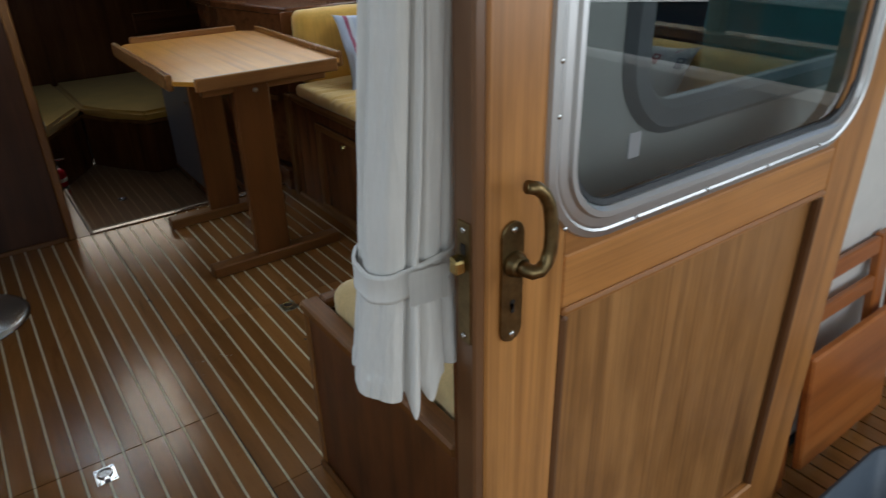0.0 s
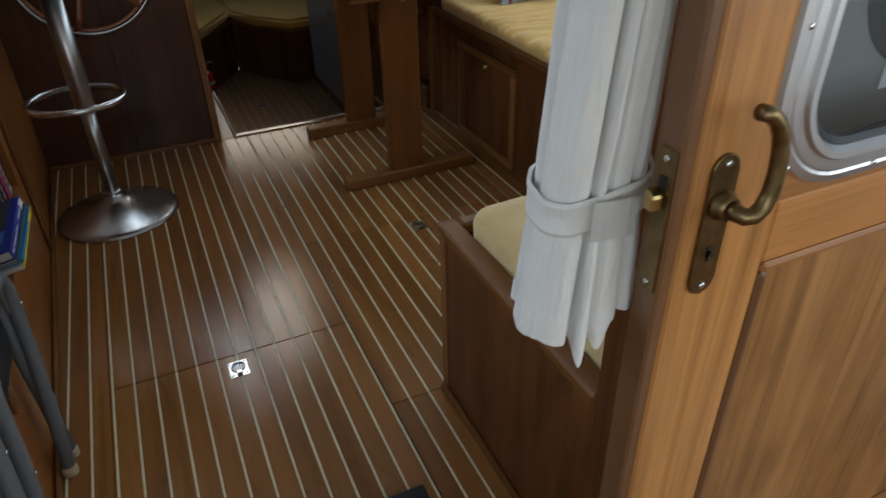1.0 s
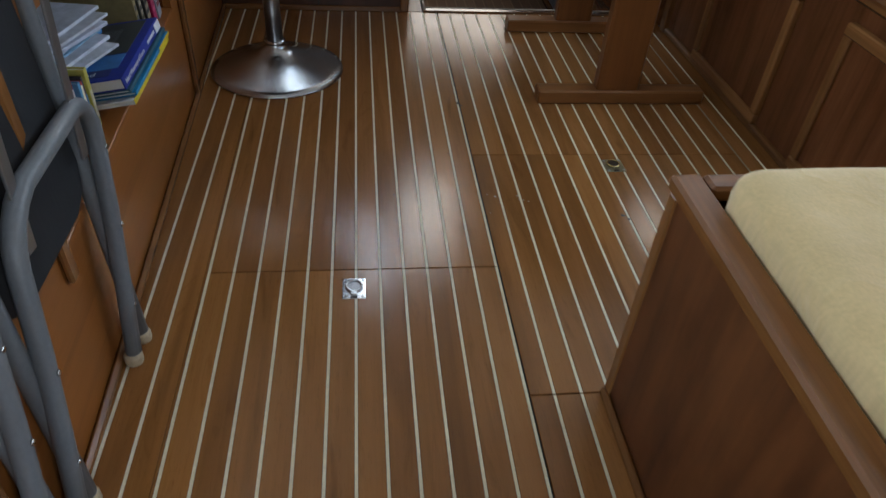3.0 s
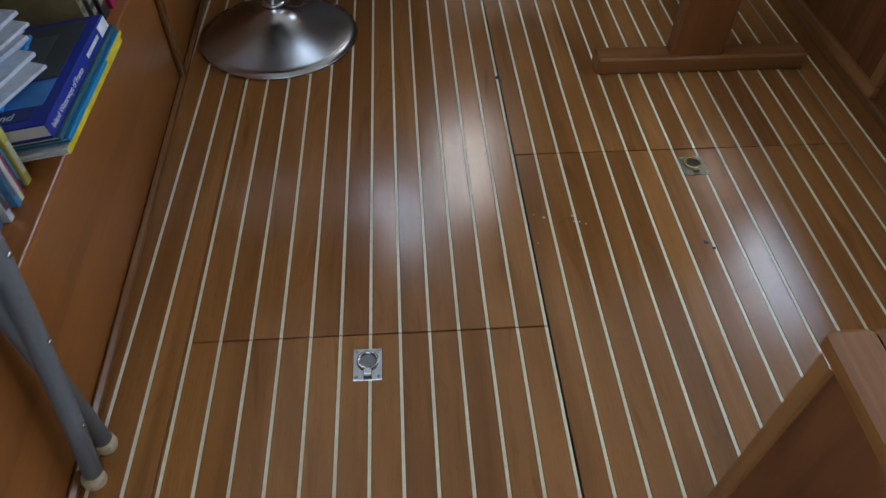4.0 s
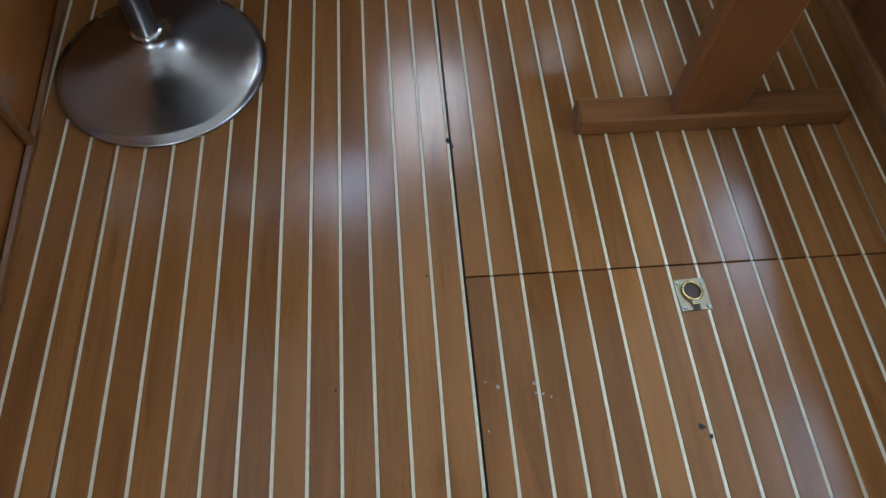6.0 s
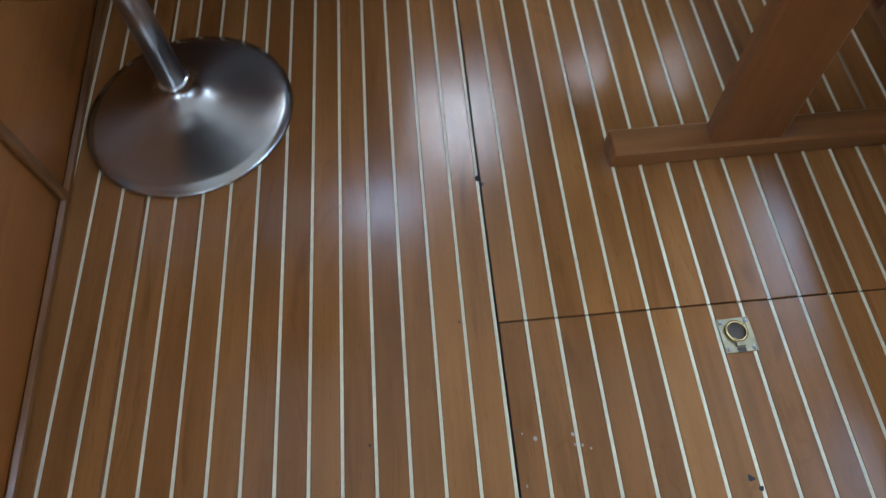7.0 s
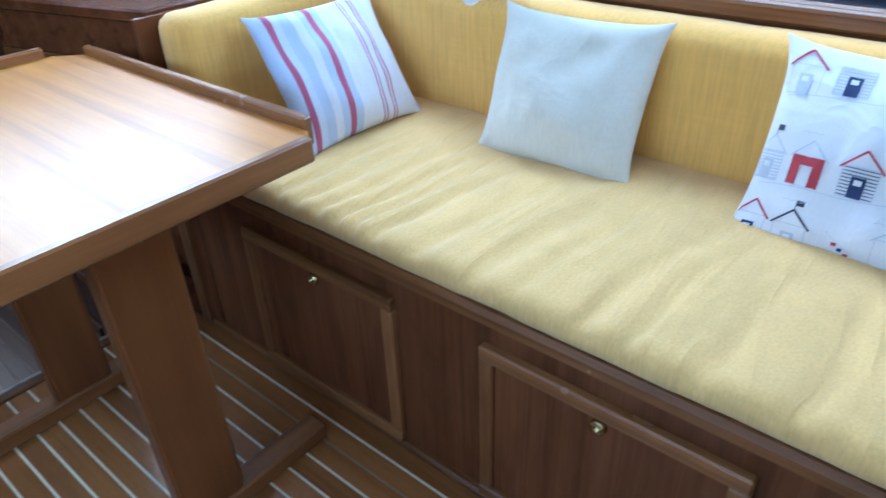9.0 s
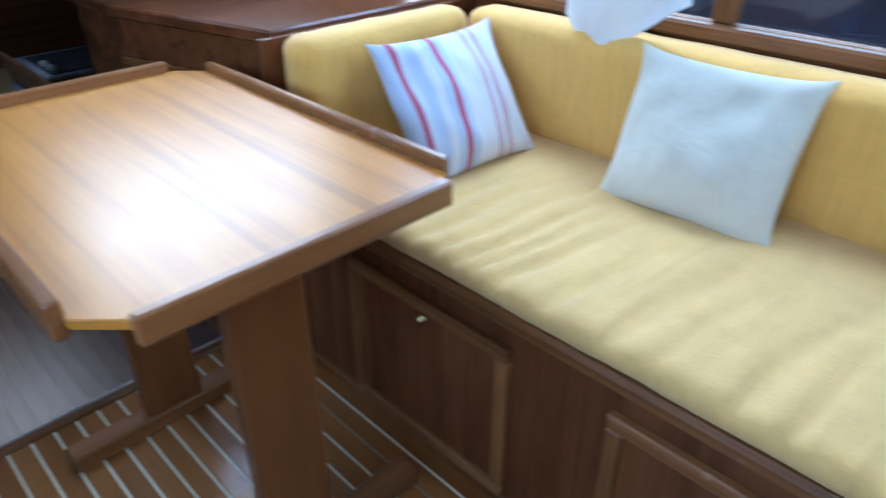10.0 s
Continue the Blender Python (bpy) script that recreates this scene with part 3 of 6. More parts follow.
def side_wall(name, x0, x1, mull, label):
    """A cabin side above the seats with a row of windows."""
    t = thing(name, ((x0 + x1) / 2, 0.4, 0.5), label, "wall", kind="structure")
    part("lower_panel", box(x0, x1, -0.955, 1.75, 0.0, 0.858, 0), MAHOGANY_Y, t)
    part("head_panel", box(x0, x1, -0.955, 1.75, 1.86, 2.0, 0), MAHOGANY_Y, t)
    inner = x0 if x0 > 0 else x1
    s = -1 if x0 > 0 else 1
    part("sill", box(min(inner, inner + s * 0.035), max(inner, inner + s * 0.035), -0.95, 1.69, 0.858, 0.893, 0.006), TRIM_Y, t)
    part("sill_board", box(x0, x1, -0.955, 1.75, 0.858, 0.893, 0.002), TRIM_Y, t)
    edges = [-0.955] + mull + [1.75]
    for y in edges:
        w = 0.05 if y in mull else 0.06
        part("mullion", box(x0 - 0.004, x1 + 0.004, max(-0.955, y - w / 2), min(1.75, y + w / 2), 0.893, 1.86, 0.004), TRIM_Z, t)
    for i, (a, b) in enumerate(zip(edges, edges[1:])):
        w = thing(name.replace("wall", "window") + "_" + "abcd"[i], (x0, (a + b) / 2, 0.93), "side window with a plain glass pane", "window", "side windows", "structure")
        g = part("pane", box((x0 + x1) / 2 - 0.003, (x0 + x1) / 2 + 0.003, a + 0.025, b - 0.025, 0.893, 1.86, 0), GLASS, w)
        g.visible_shadow = False


side_wall("wall_starboard", 1.625, 1.66, [-0.30, 0.64], "varnished wooden cabin side with windows above the settee")
side_wall("wall_port", -1.39, -1.355, [-0.30, 0.64], "varnished wooden cabin side with windows above the lockers")

solo("ceiling", box(-0.16, 1.66, 1.76, 2.15, 2.0, 2.04, 0, box(-1.39, 1.66, -0.99, 1.76, 2.0, 2.04, 0)), HEADLINER, "cream lined cabin ceiling", "ceiling", kind="structure")


def aft_wall():
    t = thing("wall_aft", (0.3, -0.97, 0), "white painted aft bulkhead with a doorway", "wall", kind="structure")
    hole = rounded_rect(0.425, 1.12, 0.99, 1.62, 0.09)
    part("panel", plate_with_hole(0.184, 1.66, -0.05, 1.95, hole, -0.99, -0.965), WHITE_PAINT, t)
    part("lining", plate_with_hole(0.184, 1.66, 0.0, 1.95, hole, -0.963, -0.953), MAHOGANY_Z, t)
    part("panel", box(-1.39, -0.82, -0.99, -0.955, -0.05, 1.95, 0), WHITE_PAINT, t)
    part("head", box(-0.82, 0.182, -0.99, -0.955, 1.80, 1.95, 0), WHITE_PAINT, t)
    part("jamb", box(0.142, 0.182, -1.0, -0.928, 0.0, 1.80, 0.004), MAHOGANY_Z, t)
    part("jamb", box(-0.82, -0.79, -1.0, -0.945, 0.0, 1.80, 0.004), TRIM_Z, t)
    part("threshold", box(-0.79, 0.140, -1.02, -0.995, -0.02, 0.012, 0.004), TRIM_X, t)
    w = thing("window_aft", (0.75, -0.98, 0.99), "fixed bulkhead window with a grey rounded frame", "window", kind="structure")
    part("frame", loop_frame(rounded_rect(0.385, 1.155, 0.955, 1.655, 0.12), [(0, 0), (0.012, -0.012), (0.04, -0.012), (0.05, 0), (0.05, 0.02), (0, 0.02)], 1, -0.992), GREY_PANEL, w, smooth=False)
    g = part("pane", prism(rounded_rect(0.43, 1.11, 1.0, 1.61, 0.08), 1, -0.981, -0.976), GLASS, w)
    g.visible_shadow = False


aft_wall()


# ---------------------------------------------------------------- port locker with the bookshelf
LEAN = Matrix(((1, -0.035, 0, -0.758), (0, 1, 0, 0), (0, 0, 1, 0), (0, 0, 0, 1)))   # its front runs slightly outboard going forward


def port_locker():
    t = thing("locker", (-0.95, 0.2, 0), "reddish varnished wooden locker with an open bookshelf", "cabinet")
    f = bmesh.new()
    box(-0.02, 0, -0.95, 1.49, 0.0, 0.30, 0.0, f)
    box(-0.02, 0, -0.95, -0.27, 0.30, 0.60, 0.0, f)
    box(-0.02, 0, 0.70, 1.49, 0.30, 0.60, 0.0, f)
    box(-0.02, 0, -0.95, 1.49, 0.60, 0.95, 0.0, f)
    bmesh.ops.remove_doubles(f, verts=f.verts, dist=1e-5)
    part("front", moved(f, LEAN), PORT_WOOD, t)
    part("shelf_board", moved(box(-0.32, 0.004, -0.27, 0.70, 0.285, 0.303, 0.002), LEAN), PORT_WOOD, t)
    part("shelf_back", moved(box(-0.33, -0.32, -0.29, 0.72, 0.22, 0.62, 0), LEAN), MAHOGANY_Y, t)
    part("shelf_end", moved(box(-0.32, -0.02, 0.70, 0.715, 0.28, 0.62, 0), LEAN), MAHOGANY_Y, t)
    part("shelf_end", moved(box(-0.32, -0.02, -0.285, -0.27, 0.28, 0.62, 0), LEAN), MAHOGANY_Y, t)
    part("shelf_top", moved(box(-0.32, -0.02, -0.285, 0.715, 0.60, 0.615, 0), LEAN), MAHOGANY_Y, t)
    part("batten", moved(box(0, 0.014, 0.775, 0.80, 0.0, 0.95, 0.004), LEAN), TRIM_Z, t)
    part("batten", moved(box(0, 0.012, -0.30, -0.272, 0.25, 0.60, 0.004), LEAN), TRIM_Z, t)
    part("batten", moved(box(0, 0.012, -0.655, -0.63, 0.0, 0.95, 0.004), LEAN), TRIM_Z, t)
    part("skirting", moved(box(0, 0.014, -0.95, 1.49, 0.0, 0.022, 0.006), LEAN), TRIM_Y, t)
    part("countertop", moved(box(-0.60, 0.012, -0.95, 1.49, 0.95, 0.985, 0.005), LEAN), MAHOGANY_Y, t)


port_locker()


# ---------------------------------------------------------------- settee and seats
def framed_door(parent, y0, y1, z0, z1, x, ky, kz):
    d = part("door", box(x - 0.006, x + 0.008, y0 + 0.02, y1 - 0.02, z0 + 0.02, z1 - 0.02, 0.0015), MAHOGANY_Z, parent)
    w, o = 0.032, x - 0.018
    for a, b, c, e, mat in ((y0, y1, z0, z0 + w, TRIM_Y), (y0, y1, z1 - w, z1, TRIM_Y)):
        part("rail", box(o, x + 0.004, a, b, c, e, 0.004), mat, d, "lighter teak moulding")
    for a, b in ((y0, y0 + w), (y1 - w, y1)):
        part("stile", box(o + 0.001, x + 0.004, a + 0.0, b, z0 + w, z1 - w, 0.004), TRIM_Z, d, "lighter teak moulding")
    ring = lathe([(0.006, 0), (0.006, 0.008), (0.0135, 0.009), (0.0135, 0.003), (0.0155, 0), (0.0155, -0.002), (0.006, -0.002)], (0, 0, 0), 20)
    m = Matrix.Translation((o - 0.001 if kz > z1 - w else x - 0.006, ky, kz)) @ Matrix.Rotation(radians(-90), 4, "Y")
    part("finger_latch", moved(ring, m), GOLD, d, "round brass finger latch", True)


def settee():
    t = thing("settee", (1.25, 0.4, 0), "dark mahogany settee base with framed locker doors", "settee")
    part("front_panel", box(0.888, 0.905, -0.36, 1.335, 0.022, 0.469, 0.001), MAHOGANY_Z, t)
    part("skirting", box(0.872, 0.905, -0.355, 1.335, 0.0, 0.024, 0.006), TRIM_Y, t)
    part("top_rail", box(0.874, 0.905, -0.36, 1.335, 0.470, 0.506, 0.009), TRIM_Y, t)
    part("seat_board", box(0.905, 1.62, -0.95, 1.40, 0.475, 0.493, 0), MAHOGANY_Y, t)
    part("end_post", box(0.868, 0.915, 1.335, 1.375, 0.0, 0.50, 0.004), TRIM_Z, t)
    part("end_panel", box(0.905, 1.62, 1.38, 1.40, 0.0, 0.85, 0), MAHOGANY_Z, t)
    framed_door(t, 0.587, 1.068, 0.024, 0.430, 0.886, 0.829, 0.376)
    framed_door(t, -0.110, 0.372, 0.024, 0.430, 0.886, 0.131, 0.376)


settee()


def creases(q):
    """Pull lines across the seat cover, deepest near the front edge."""
    near = 1.7 * max(0.0, 1.0 - (q.x - 0.88) / 0.5)
    drift = q.y + 0.16 * (q.x - 0.88) + 0.03 * noise.noise(Vector((q.y * 3, q.x * 4, 0)))
    total = 0.0
    for y0, width, depth in CREASES:
        total += depth * math.exp(-((drift - y0) / width) ** 2)
    return -near * total * min(1.0, max(0.0, (q.z - 0.535) / 0.02))


CREASES = [(1.05, 0.012, 0.005), (0.93, 0.010, 0.009), (0.87, 0.014, 0.010), (0.80, 0.010, 0.012), (0.74, 0.012, 0.013), (0.69, 0.009, 0.011), (0.63, 0.016, 0.010), (0.52, 0.02, 0.008), (0.40, 0.018, 0.008), (0.33, 0.012, 0.006), (0.20, 0.02, 0.009), (0.12, 0.012, 0.008), (0.0, 0.02, 0.006), (-0.12, 0.015, 0.007)]
solo("seat_cushion", cushion_mesh(0.882, 1.53, -0.335, 1.27, 0.500, 0.560, 0.026, 0.0125, 0.0025, 0.008, 2.0, creases), SEAT_YELLOW, "long yellow upholstered seat cushion with pull creases", "cushion", smooth=True)
solo("back_cushion", cushion_mesh(1.49, 1.615, -0.94, 1.30, 0.535, 0.852, 0.035, 0.03, 0.002, 0.01, 5.0), YELLOW, "long yellow upholstered back cushion below the window", "cushion", smooth=True)
solo("end_cushion", cushion_mesh(0.945, 1.485, 1.262, 1.378, 0.538, 0.858, 0.035, 0.025, 0.003, 0.01, 9.0), YELLOW, "yellow upholstered end cushion against the console", "cushion", smooth=True)


def aft_seat():
    t = thing("bench", (0.5, -0.65, 0), "dark worn mahogany box seat with teak edge trim", "seat")
    part("side_panel", box(0.150, 0.168, -0.926, -0.355, 0.0, 0.456, 0.001), WORN_Z, t, "worn dark mahogany panel")
    part("front_panel", box(0.168, 0.885, -0.372, -0.356, 0.0, 0.456, 0.001), MAHOGANY_Z, t)
    part("corner_post", box(0.146, 0.168, -0.375, -0.351, 0.0, 0.456, 0.003), TRIM_Z, t)
    part("skirting", box(0.136, 0.150, -0.926, -0.356, 0.0, 0.018, 0.005), TRIM_Y, t)
    part("edge_trim", box(0.142, 0.188, -0.926, -0.346, 0.456, 0.482, 0.005), BENCH_Y, t)
    part("edge_trim", box(0.190, 0.885, -0.385, -0.346, 0.456, 0.482, 0.005), BENCH_X, t)
    part("back_panel", box(0.168, 0.885, -0.950, -0.936, 0.0, 0.40, 0.001), MAHOGANY_Z, t)
    part("seat_board", box(0.168, 0.905, -0.950, -0.372, 0.40, 0.418, 0), MAHOGANY_X, t)


BENCH_X = wood("worn_trim_x", (0.16, 0.058, 0.012), (0.205, 0.078, 0.017), (0.25, 0.10, 0.024), 0, 0.5, 12, 0.6, 0.0, 0.15, 0.6)
BENCH_Y = wood("worn_trim_y", (0.16, 0.058, 0.012), (0.205, 0.078, 0.017), (0.25, 0.10, 0.024), 1, 0.5, 12, 0.6, 0.0, 0.15, 0.6)
for worn_wood in (BENCH_X, BENCH_Y):
    worn_wood.node_tree.nodes["Principled BSDF"].inputs["Specular IOR Level"].default_value = 0.25
WORN_Z = wood("worn_mahogany", (0.105, 0.033, 0.008), (0.145, 0.048, 0.012), (0.185, 0.066, 0.018), 2, 0.45, 9, 0.45, 0.0, 0.08, 1.0)
aft_seat()
solo("box_cushion", cushion_mesh(0.196, 0.872, -0.922, -0.392, 0.420, 0.535, 0.04, 0.018, 0.004, 0.012, 14.0), PALE_YELLOW, "pale yellow upholstered cushion on the box seat", "cushion", smooth=True)


# ---------------------------------------------------------------- console beside the settee and the fore cabin
def console():
    t = thing("console", (1.2, 1.8, 0), "mahogany console with a dark moulded worktop", "cabinet")
    body = [(0.965, 1.425), (0.82, 1.97), (0.82, 2.28), (1.62, 2.28), (1.62, 1.425)]
    part("body", prism(body, 2, 0.10, 0.825), MAHOGANY_X, t)
    top = [(0.945, 1.405), (0.795, 1.965), (0.795, 2.3), (1.62, 2.3), (1.62, 1.405)]
    part("worktop", prism(top, 2, 0.828, 0.862, 0.006), MAHOGANY_X, t, "dark moulded worktop")
    a, b = Vector((0.958, 1.43)), Vector((0.815, 1.965))
    d = (b - a).normalized()
    n = Vector((-d.y, d.x))
    for z0, z1, s0, s1 in ((0.70, 0.725, 0.12, 0.55), (0.42, 0.445, 0.12, 0.55)):
        p, q = a + d * s0 * 1.0, a + d * min(s1, (b - a).length)
        part("drawer_rail", prism([tuple(p - n * 0.0), tuple(q), tuple(q + n * 0.016), tuple(p + n * 0.016)], 2, z0, z1, 0.003), TRIM_Y, t)
    part("lower_front", box(0.872, 0.90, 1.43, 2.28, -0.55, 0.10, 0.002), MAHOGANY_Y, t)
    part("rail", box(0.855, 0.872, 1.53, 2.28, 0.03, 0.062, 0.004), TRIM_Y, t)
    part("rail", box(0.855, 0.872, 1.53, 2.28, -0.22, -0.19, 0.004), TRIM_Y, t)


console()


def galley():
    t = thing("galley_unit", (1.2, 3.0, -0.55), "low galley unit with a grey appliance door", "cabinet")
    part("body", box(0.89, 1.62, 2.31, 3.72, -0.55, 0.32, 0.003), MAHOGANY_Y, t)
    part("worktop", box(0.86, 1.62, 2.31, 3.74, 0.322, 0.352, 0.005), MAHOGANY_Y, t)
    part("fiddle", box(0.86, 0.88, 2.31, 3.74, 0.353, 0.40, 0.004), TRIM_Y, t)
    d = part("appliance_door", box(0.865, 0.888, 2.84, 3.66, -0.49, 0.25, 0.006), GREY_PANEL, t, "flat grey appliance door")
    part("catch", box(0.855, 0.865, 3.05, 3.075, 0.10, 0.12, 0.002), CHROME, d)
    part("skirting", box(0.868, 0.89, 2.31, 3.72, -0.55, -0.50, 0.004), TRIM_Y, t)
    s = thing("cooker", (1.05, 3.4, 0.352), "small cooker with a pale metal rim and dark glass lid", "cooker")
    part("rim", box(0.90, 1.30, 3.18, 3.62, 0.353, 0.372, 0.004), ALU, s)
    part("lid", box(0.93, 1.27, 3.21, 3.57, 0.373, 0.381, 0.003), DARK_GLASS, s)
    for y in (3.28, 3.36):
        part("knob", lathe([(0.018, 0), (0.018, 0.016), (0.012, 0.02)], (0.955, y, 0.381), 16), WHITE_PAINT, s, "", True)
    solo("shelf", box(0.80, 1.60, 3.76, 3.80, 0.32, 0.62, 0.004), MAHOGANY_X, "dark mahogany upstand behind the cooker", "shelf", kind="structure")


DARK_GLASS = plain("dark_glass_lid", (0.03, 0.034, 0.036), 0.1)
galley()


def berths():
    for nm, pts, lab in (
            ("berth_port", [(-0.05, 3.58), (0.10, 3.84), (0.37, 4.26), (0.34, 5.28), (-1.0, 5.28), (-1.0, 3.58)], "dark mahogany berth base on one side of the bow"),
            ("berth_starboard", [(0.375, 4.26), (0.52, 4.02), (0.72, 3.74), (1.6, 3.82), (1.6, 5.28), (0.35, 5.28)], "dark mahogany berth base on the other side of the bow")):
        c = (sum(p[0] for p in pts) / len(pts), sum(p[1] for p in pts) / len(pts), -0.55)
        t = thing(nm.split("_")[0], c, lab, "berth", "bow berths")
        part("base", prism(pts, 2, -0.55, -0.17, 0.004), MAHOGANY_Z, t)
        part("edge_trim", prism([(c[0] + (p[0] - c[0]) * 1.004, c[1] + (p[1] - c[1]) * 1.004) for p in pts], 2, -0.168, -0.145, 0.003), TRIM_X, t)
        cu = prism(pts, 2, -0.143, -0.07)
        bmesh.ops.bevel(cu, geom=cu.edges[:], offset=0.025, segments=3, affect="EDGES")
        bmesh.ops.triangulate(cu, faces=[f for f in cu.faces if len(f.verts) > 4])
        solo("berth_cushion", cu, YELLOW, "yellow upholstered berth cushion in the bow", "cushion", "bow cushions", smooth=False)


berths()


# ---------------------------------------------------------------- table
def table():
    t = thing("table", (0.55, 1.15, 0), "varnished teak saloon table with raised edge rails on trestle legs", "table")
    x0, x1, y0, y1, z = 0.236, 0.842, 0.689, 1.600, 0.762
    c = 0.055
    top = [(x0 + c, y0), (x1 - 0.035, y0), (x1, y0 + 0.035), (x1, y1 - c), (x1 - c, y1), (x0 + c, y1), (x0, y1 - c), (x0, y0 + c)]
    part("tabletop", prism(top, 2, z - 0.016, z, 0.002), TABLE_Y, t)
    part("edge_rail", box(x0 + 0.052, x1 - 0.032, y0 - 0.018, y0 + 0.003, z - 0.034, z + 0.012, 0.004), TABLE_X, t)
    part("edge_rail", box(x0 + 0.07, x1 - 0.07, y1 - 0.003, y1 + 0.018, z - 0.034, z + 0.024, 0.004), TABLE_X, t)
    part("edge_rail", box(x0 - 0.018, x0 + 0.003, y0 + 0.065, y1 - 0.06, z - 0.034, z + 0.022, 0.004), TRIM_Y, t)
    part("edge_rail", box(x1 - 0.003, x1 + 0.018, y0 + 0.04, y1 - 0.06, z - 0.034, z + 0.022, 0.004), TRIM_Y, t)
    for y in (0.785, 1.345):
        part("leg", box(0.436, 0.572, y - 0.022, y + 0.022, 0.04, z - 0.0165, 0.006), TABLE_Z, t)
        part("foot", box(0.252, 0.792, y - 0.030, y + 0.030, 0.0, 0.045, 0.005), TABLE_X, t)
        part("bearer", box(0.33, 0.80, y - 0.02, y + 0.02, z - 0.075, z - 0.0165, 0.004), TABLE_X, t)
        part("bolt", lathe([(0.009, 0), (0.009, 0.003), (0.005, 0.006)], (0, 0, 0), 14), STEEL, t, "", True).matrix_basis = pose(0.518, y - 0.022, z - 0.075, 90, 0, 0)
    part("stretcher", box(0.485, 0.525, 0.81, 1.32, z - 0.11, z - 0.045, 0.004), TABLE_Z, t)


table()


# ---------------------------------------------------------------- bar stool
def bar_stool():
    cx, cy = -0.562, 0.978
    t = thing("bar_stool", (cx, cy, 0), "brushed steel bar stool with a trumpet base and dark padded seat", "stool")
    prof = [(0.0, 0.0), (0.203, 0.0), (0.209, 0.004), (0.207, 0.009), (0.185, 0.016), (0.14, 0.030), (0.095, 0.046), (0.060, 0.062), (0.038, 0.078), (0.029, 0.092), (0.0285, 0.10), (0.0, 0.10)]
    part("base", lathe(prof, (cx, cy, 0), 72), SPUN, t, "polished conical steel base", True)
    part("column", lathe([(0.0, 0.098), (0.0245, 0.098), (0.0245, 0.46), (0.0, 0.46)], (cx, cy, 0), 28), STEEL, t, "", True)
    part("collar", lathe([(0.0, 0.093), (0.031, 0.093), (0.032, 0.098), (0.031, 0.103), (0.0, 0.103)], (cx, cy, 0), 28), CHROME, t, "", True)
    part("sleeve", lathe([(0.0, 0.40), (0.031, 0.40), (0.0325, 0.403), (0.0325, 0.872), (0.0, 0.872)], (cx, cy, 0), 28), STEEL, t, "", True)
    ring = [(cx - 0.015 + 0.148 * math.cos(a), cy - 0.055 + 0.128 * math.sin(a), 0.462) for a in (2 * math.pi * i / 40 for i in range(40))]
    part("footrest", tube(ring, 0.0105, 10, None, True), CHROME, t, "bent chrome footrest ring", True)
    part("seat", cushion_mesh(cx - 0.22, cx + 0.24, cy - 0.21, cy + 0.21, 0.875, 0.975, 0.035, 0.03, 0.001, 0.008, 3), BLACK_CLOTH, t, "dark padded seat", True)


bar_stool()


# ---------------------------------------------------------------- steering wheel
def steering_wheel():
    c = Vector((-0.475, 1.40, 0.80))
    t = thing("steering_wheel", c, "varnished wooden steering wheel with chrome spokes and rim", "steering wheel")
    m = Matrix.Translation(c) @ Matrix.Rotation(radians(80), 4, "X")
    R = 0.245
    part("rim", moved(tube([(R * math.cos(a), R * math.sin(a), 0) for a in (2 * math.pi * i / 56 for i in range(56))], 0.011, 10, None, True), m), DIM_CHROME, t, "chrome rim in a colour darkened for the dim helm", True)
    part("inner_rim", moved(tube([(0.95 * R * math.cos(a), 0.95 * R * math.sin(a), 0.004) for a in (2 * math.pi * i / 56 for i in range(56))], 0.009, 8, None, True), m), VARNISH, t, "red-brown varnished wood", True)
    part("hub", moved(lathe([(0, -0.03), (0.05, -0.03), (0.06, -0.01), (0.055, 0.02), (0.03, 0.03), (0, 0.03)], (0, 0, 0), 28), m), VARNISH, t, "", True)
    for i in range(6):
        a = 2 * math.pi * i / 6 + 0.26
        path = [((0.04 + 0.2 * s) * math.cos(a), (0.04 + 0.2 * s) * math.sin(a), 0.004) for s in (0, 0.25, 0.5, 0.75, 1.0)]
        part("spoke", moved(tube(path, 0.014, 10), m), VARNISH, t, "", True)
    part("shaft", tube([c + Vector((0, 0.0, 0)), c + Vector((0, 0.1, -0.02))], 0.02, 14), STEEL, t, "", True)
    lever = thing("throttle_lever", (-0.5, 1.495, 0.70), "bent chrome control lever on the bulkhead", "lever")
    part("boss", moved(lathe([(0, 0), (0.03, 0), (0.03, 0.02), (0.02, 0.03), (0, 0.03)], (0, 0, 0), 20), pose(-0.5, 1.5, 0.70, 90, 0, 0)), BLACK, lever, "", True)
    part("arm", tube([(-0.5, 1.475, 0.70), (-0.5, 1.44, 0.70), (-0.46, 1.42, 0.69), (-0.37, 1.41, 0.665)], 0.008, 10), CHROME, lever, "", True)


VARNISH = wood("red_varnish", (0.14, 0.035, 0.012), (0.2, 0.055, 0.018), (0.27, 0.08, 0.028), 0, 0.18, 12, 0.3, 0.5)
steering_wheel()


# ---------------------------------------------------------------- sliding door
def keyhole(cx, cz, s):
    pts = [(cx + s * 0.45 * math.sin(a), cz + s * 0.5 + s * 0.45 * math.cos(a)) for a in (radians(140 + 280 * i / 12 + 0) for i in range(13))]
    return pts[::-1] + [(cx + s * 0.25, cz - s * 0.9), (cx - s * 0.25, cz - s * 0.9)][::1]


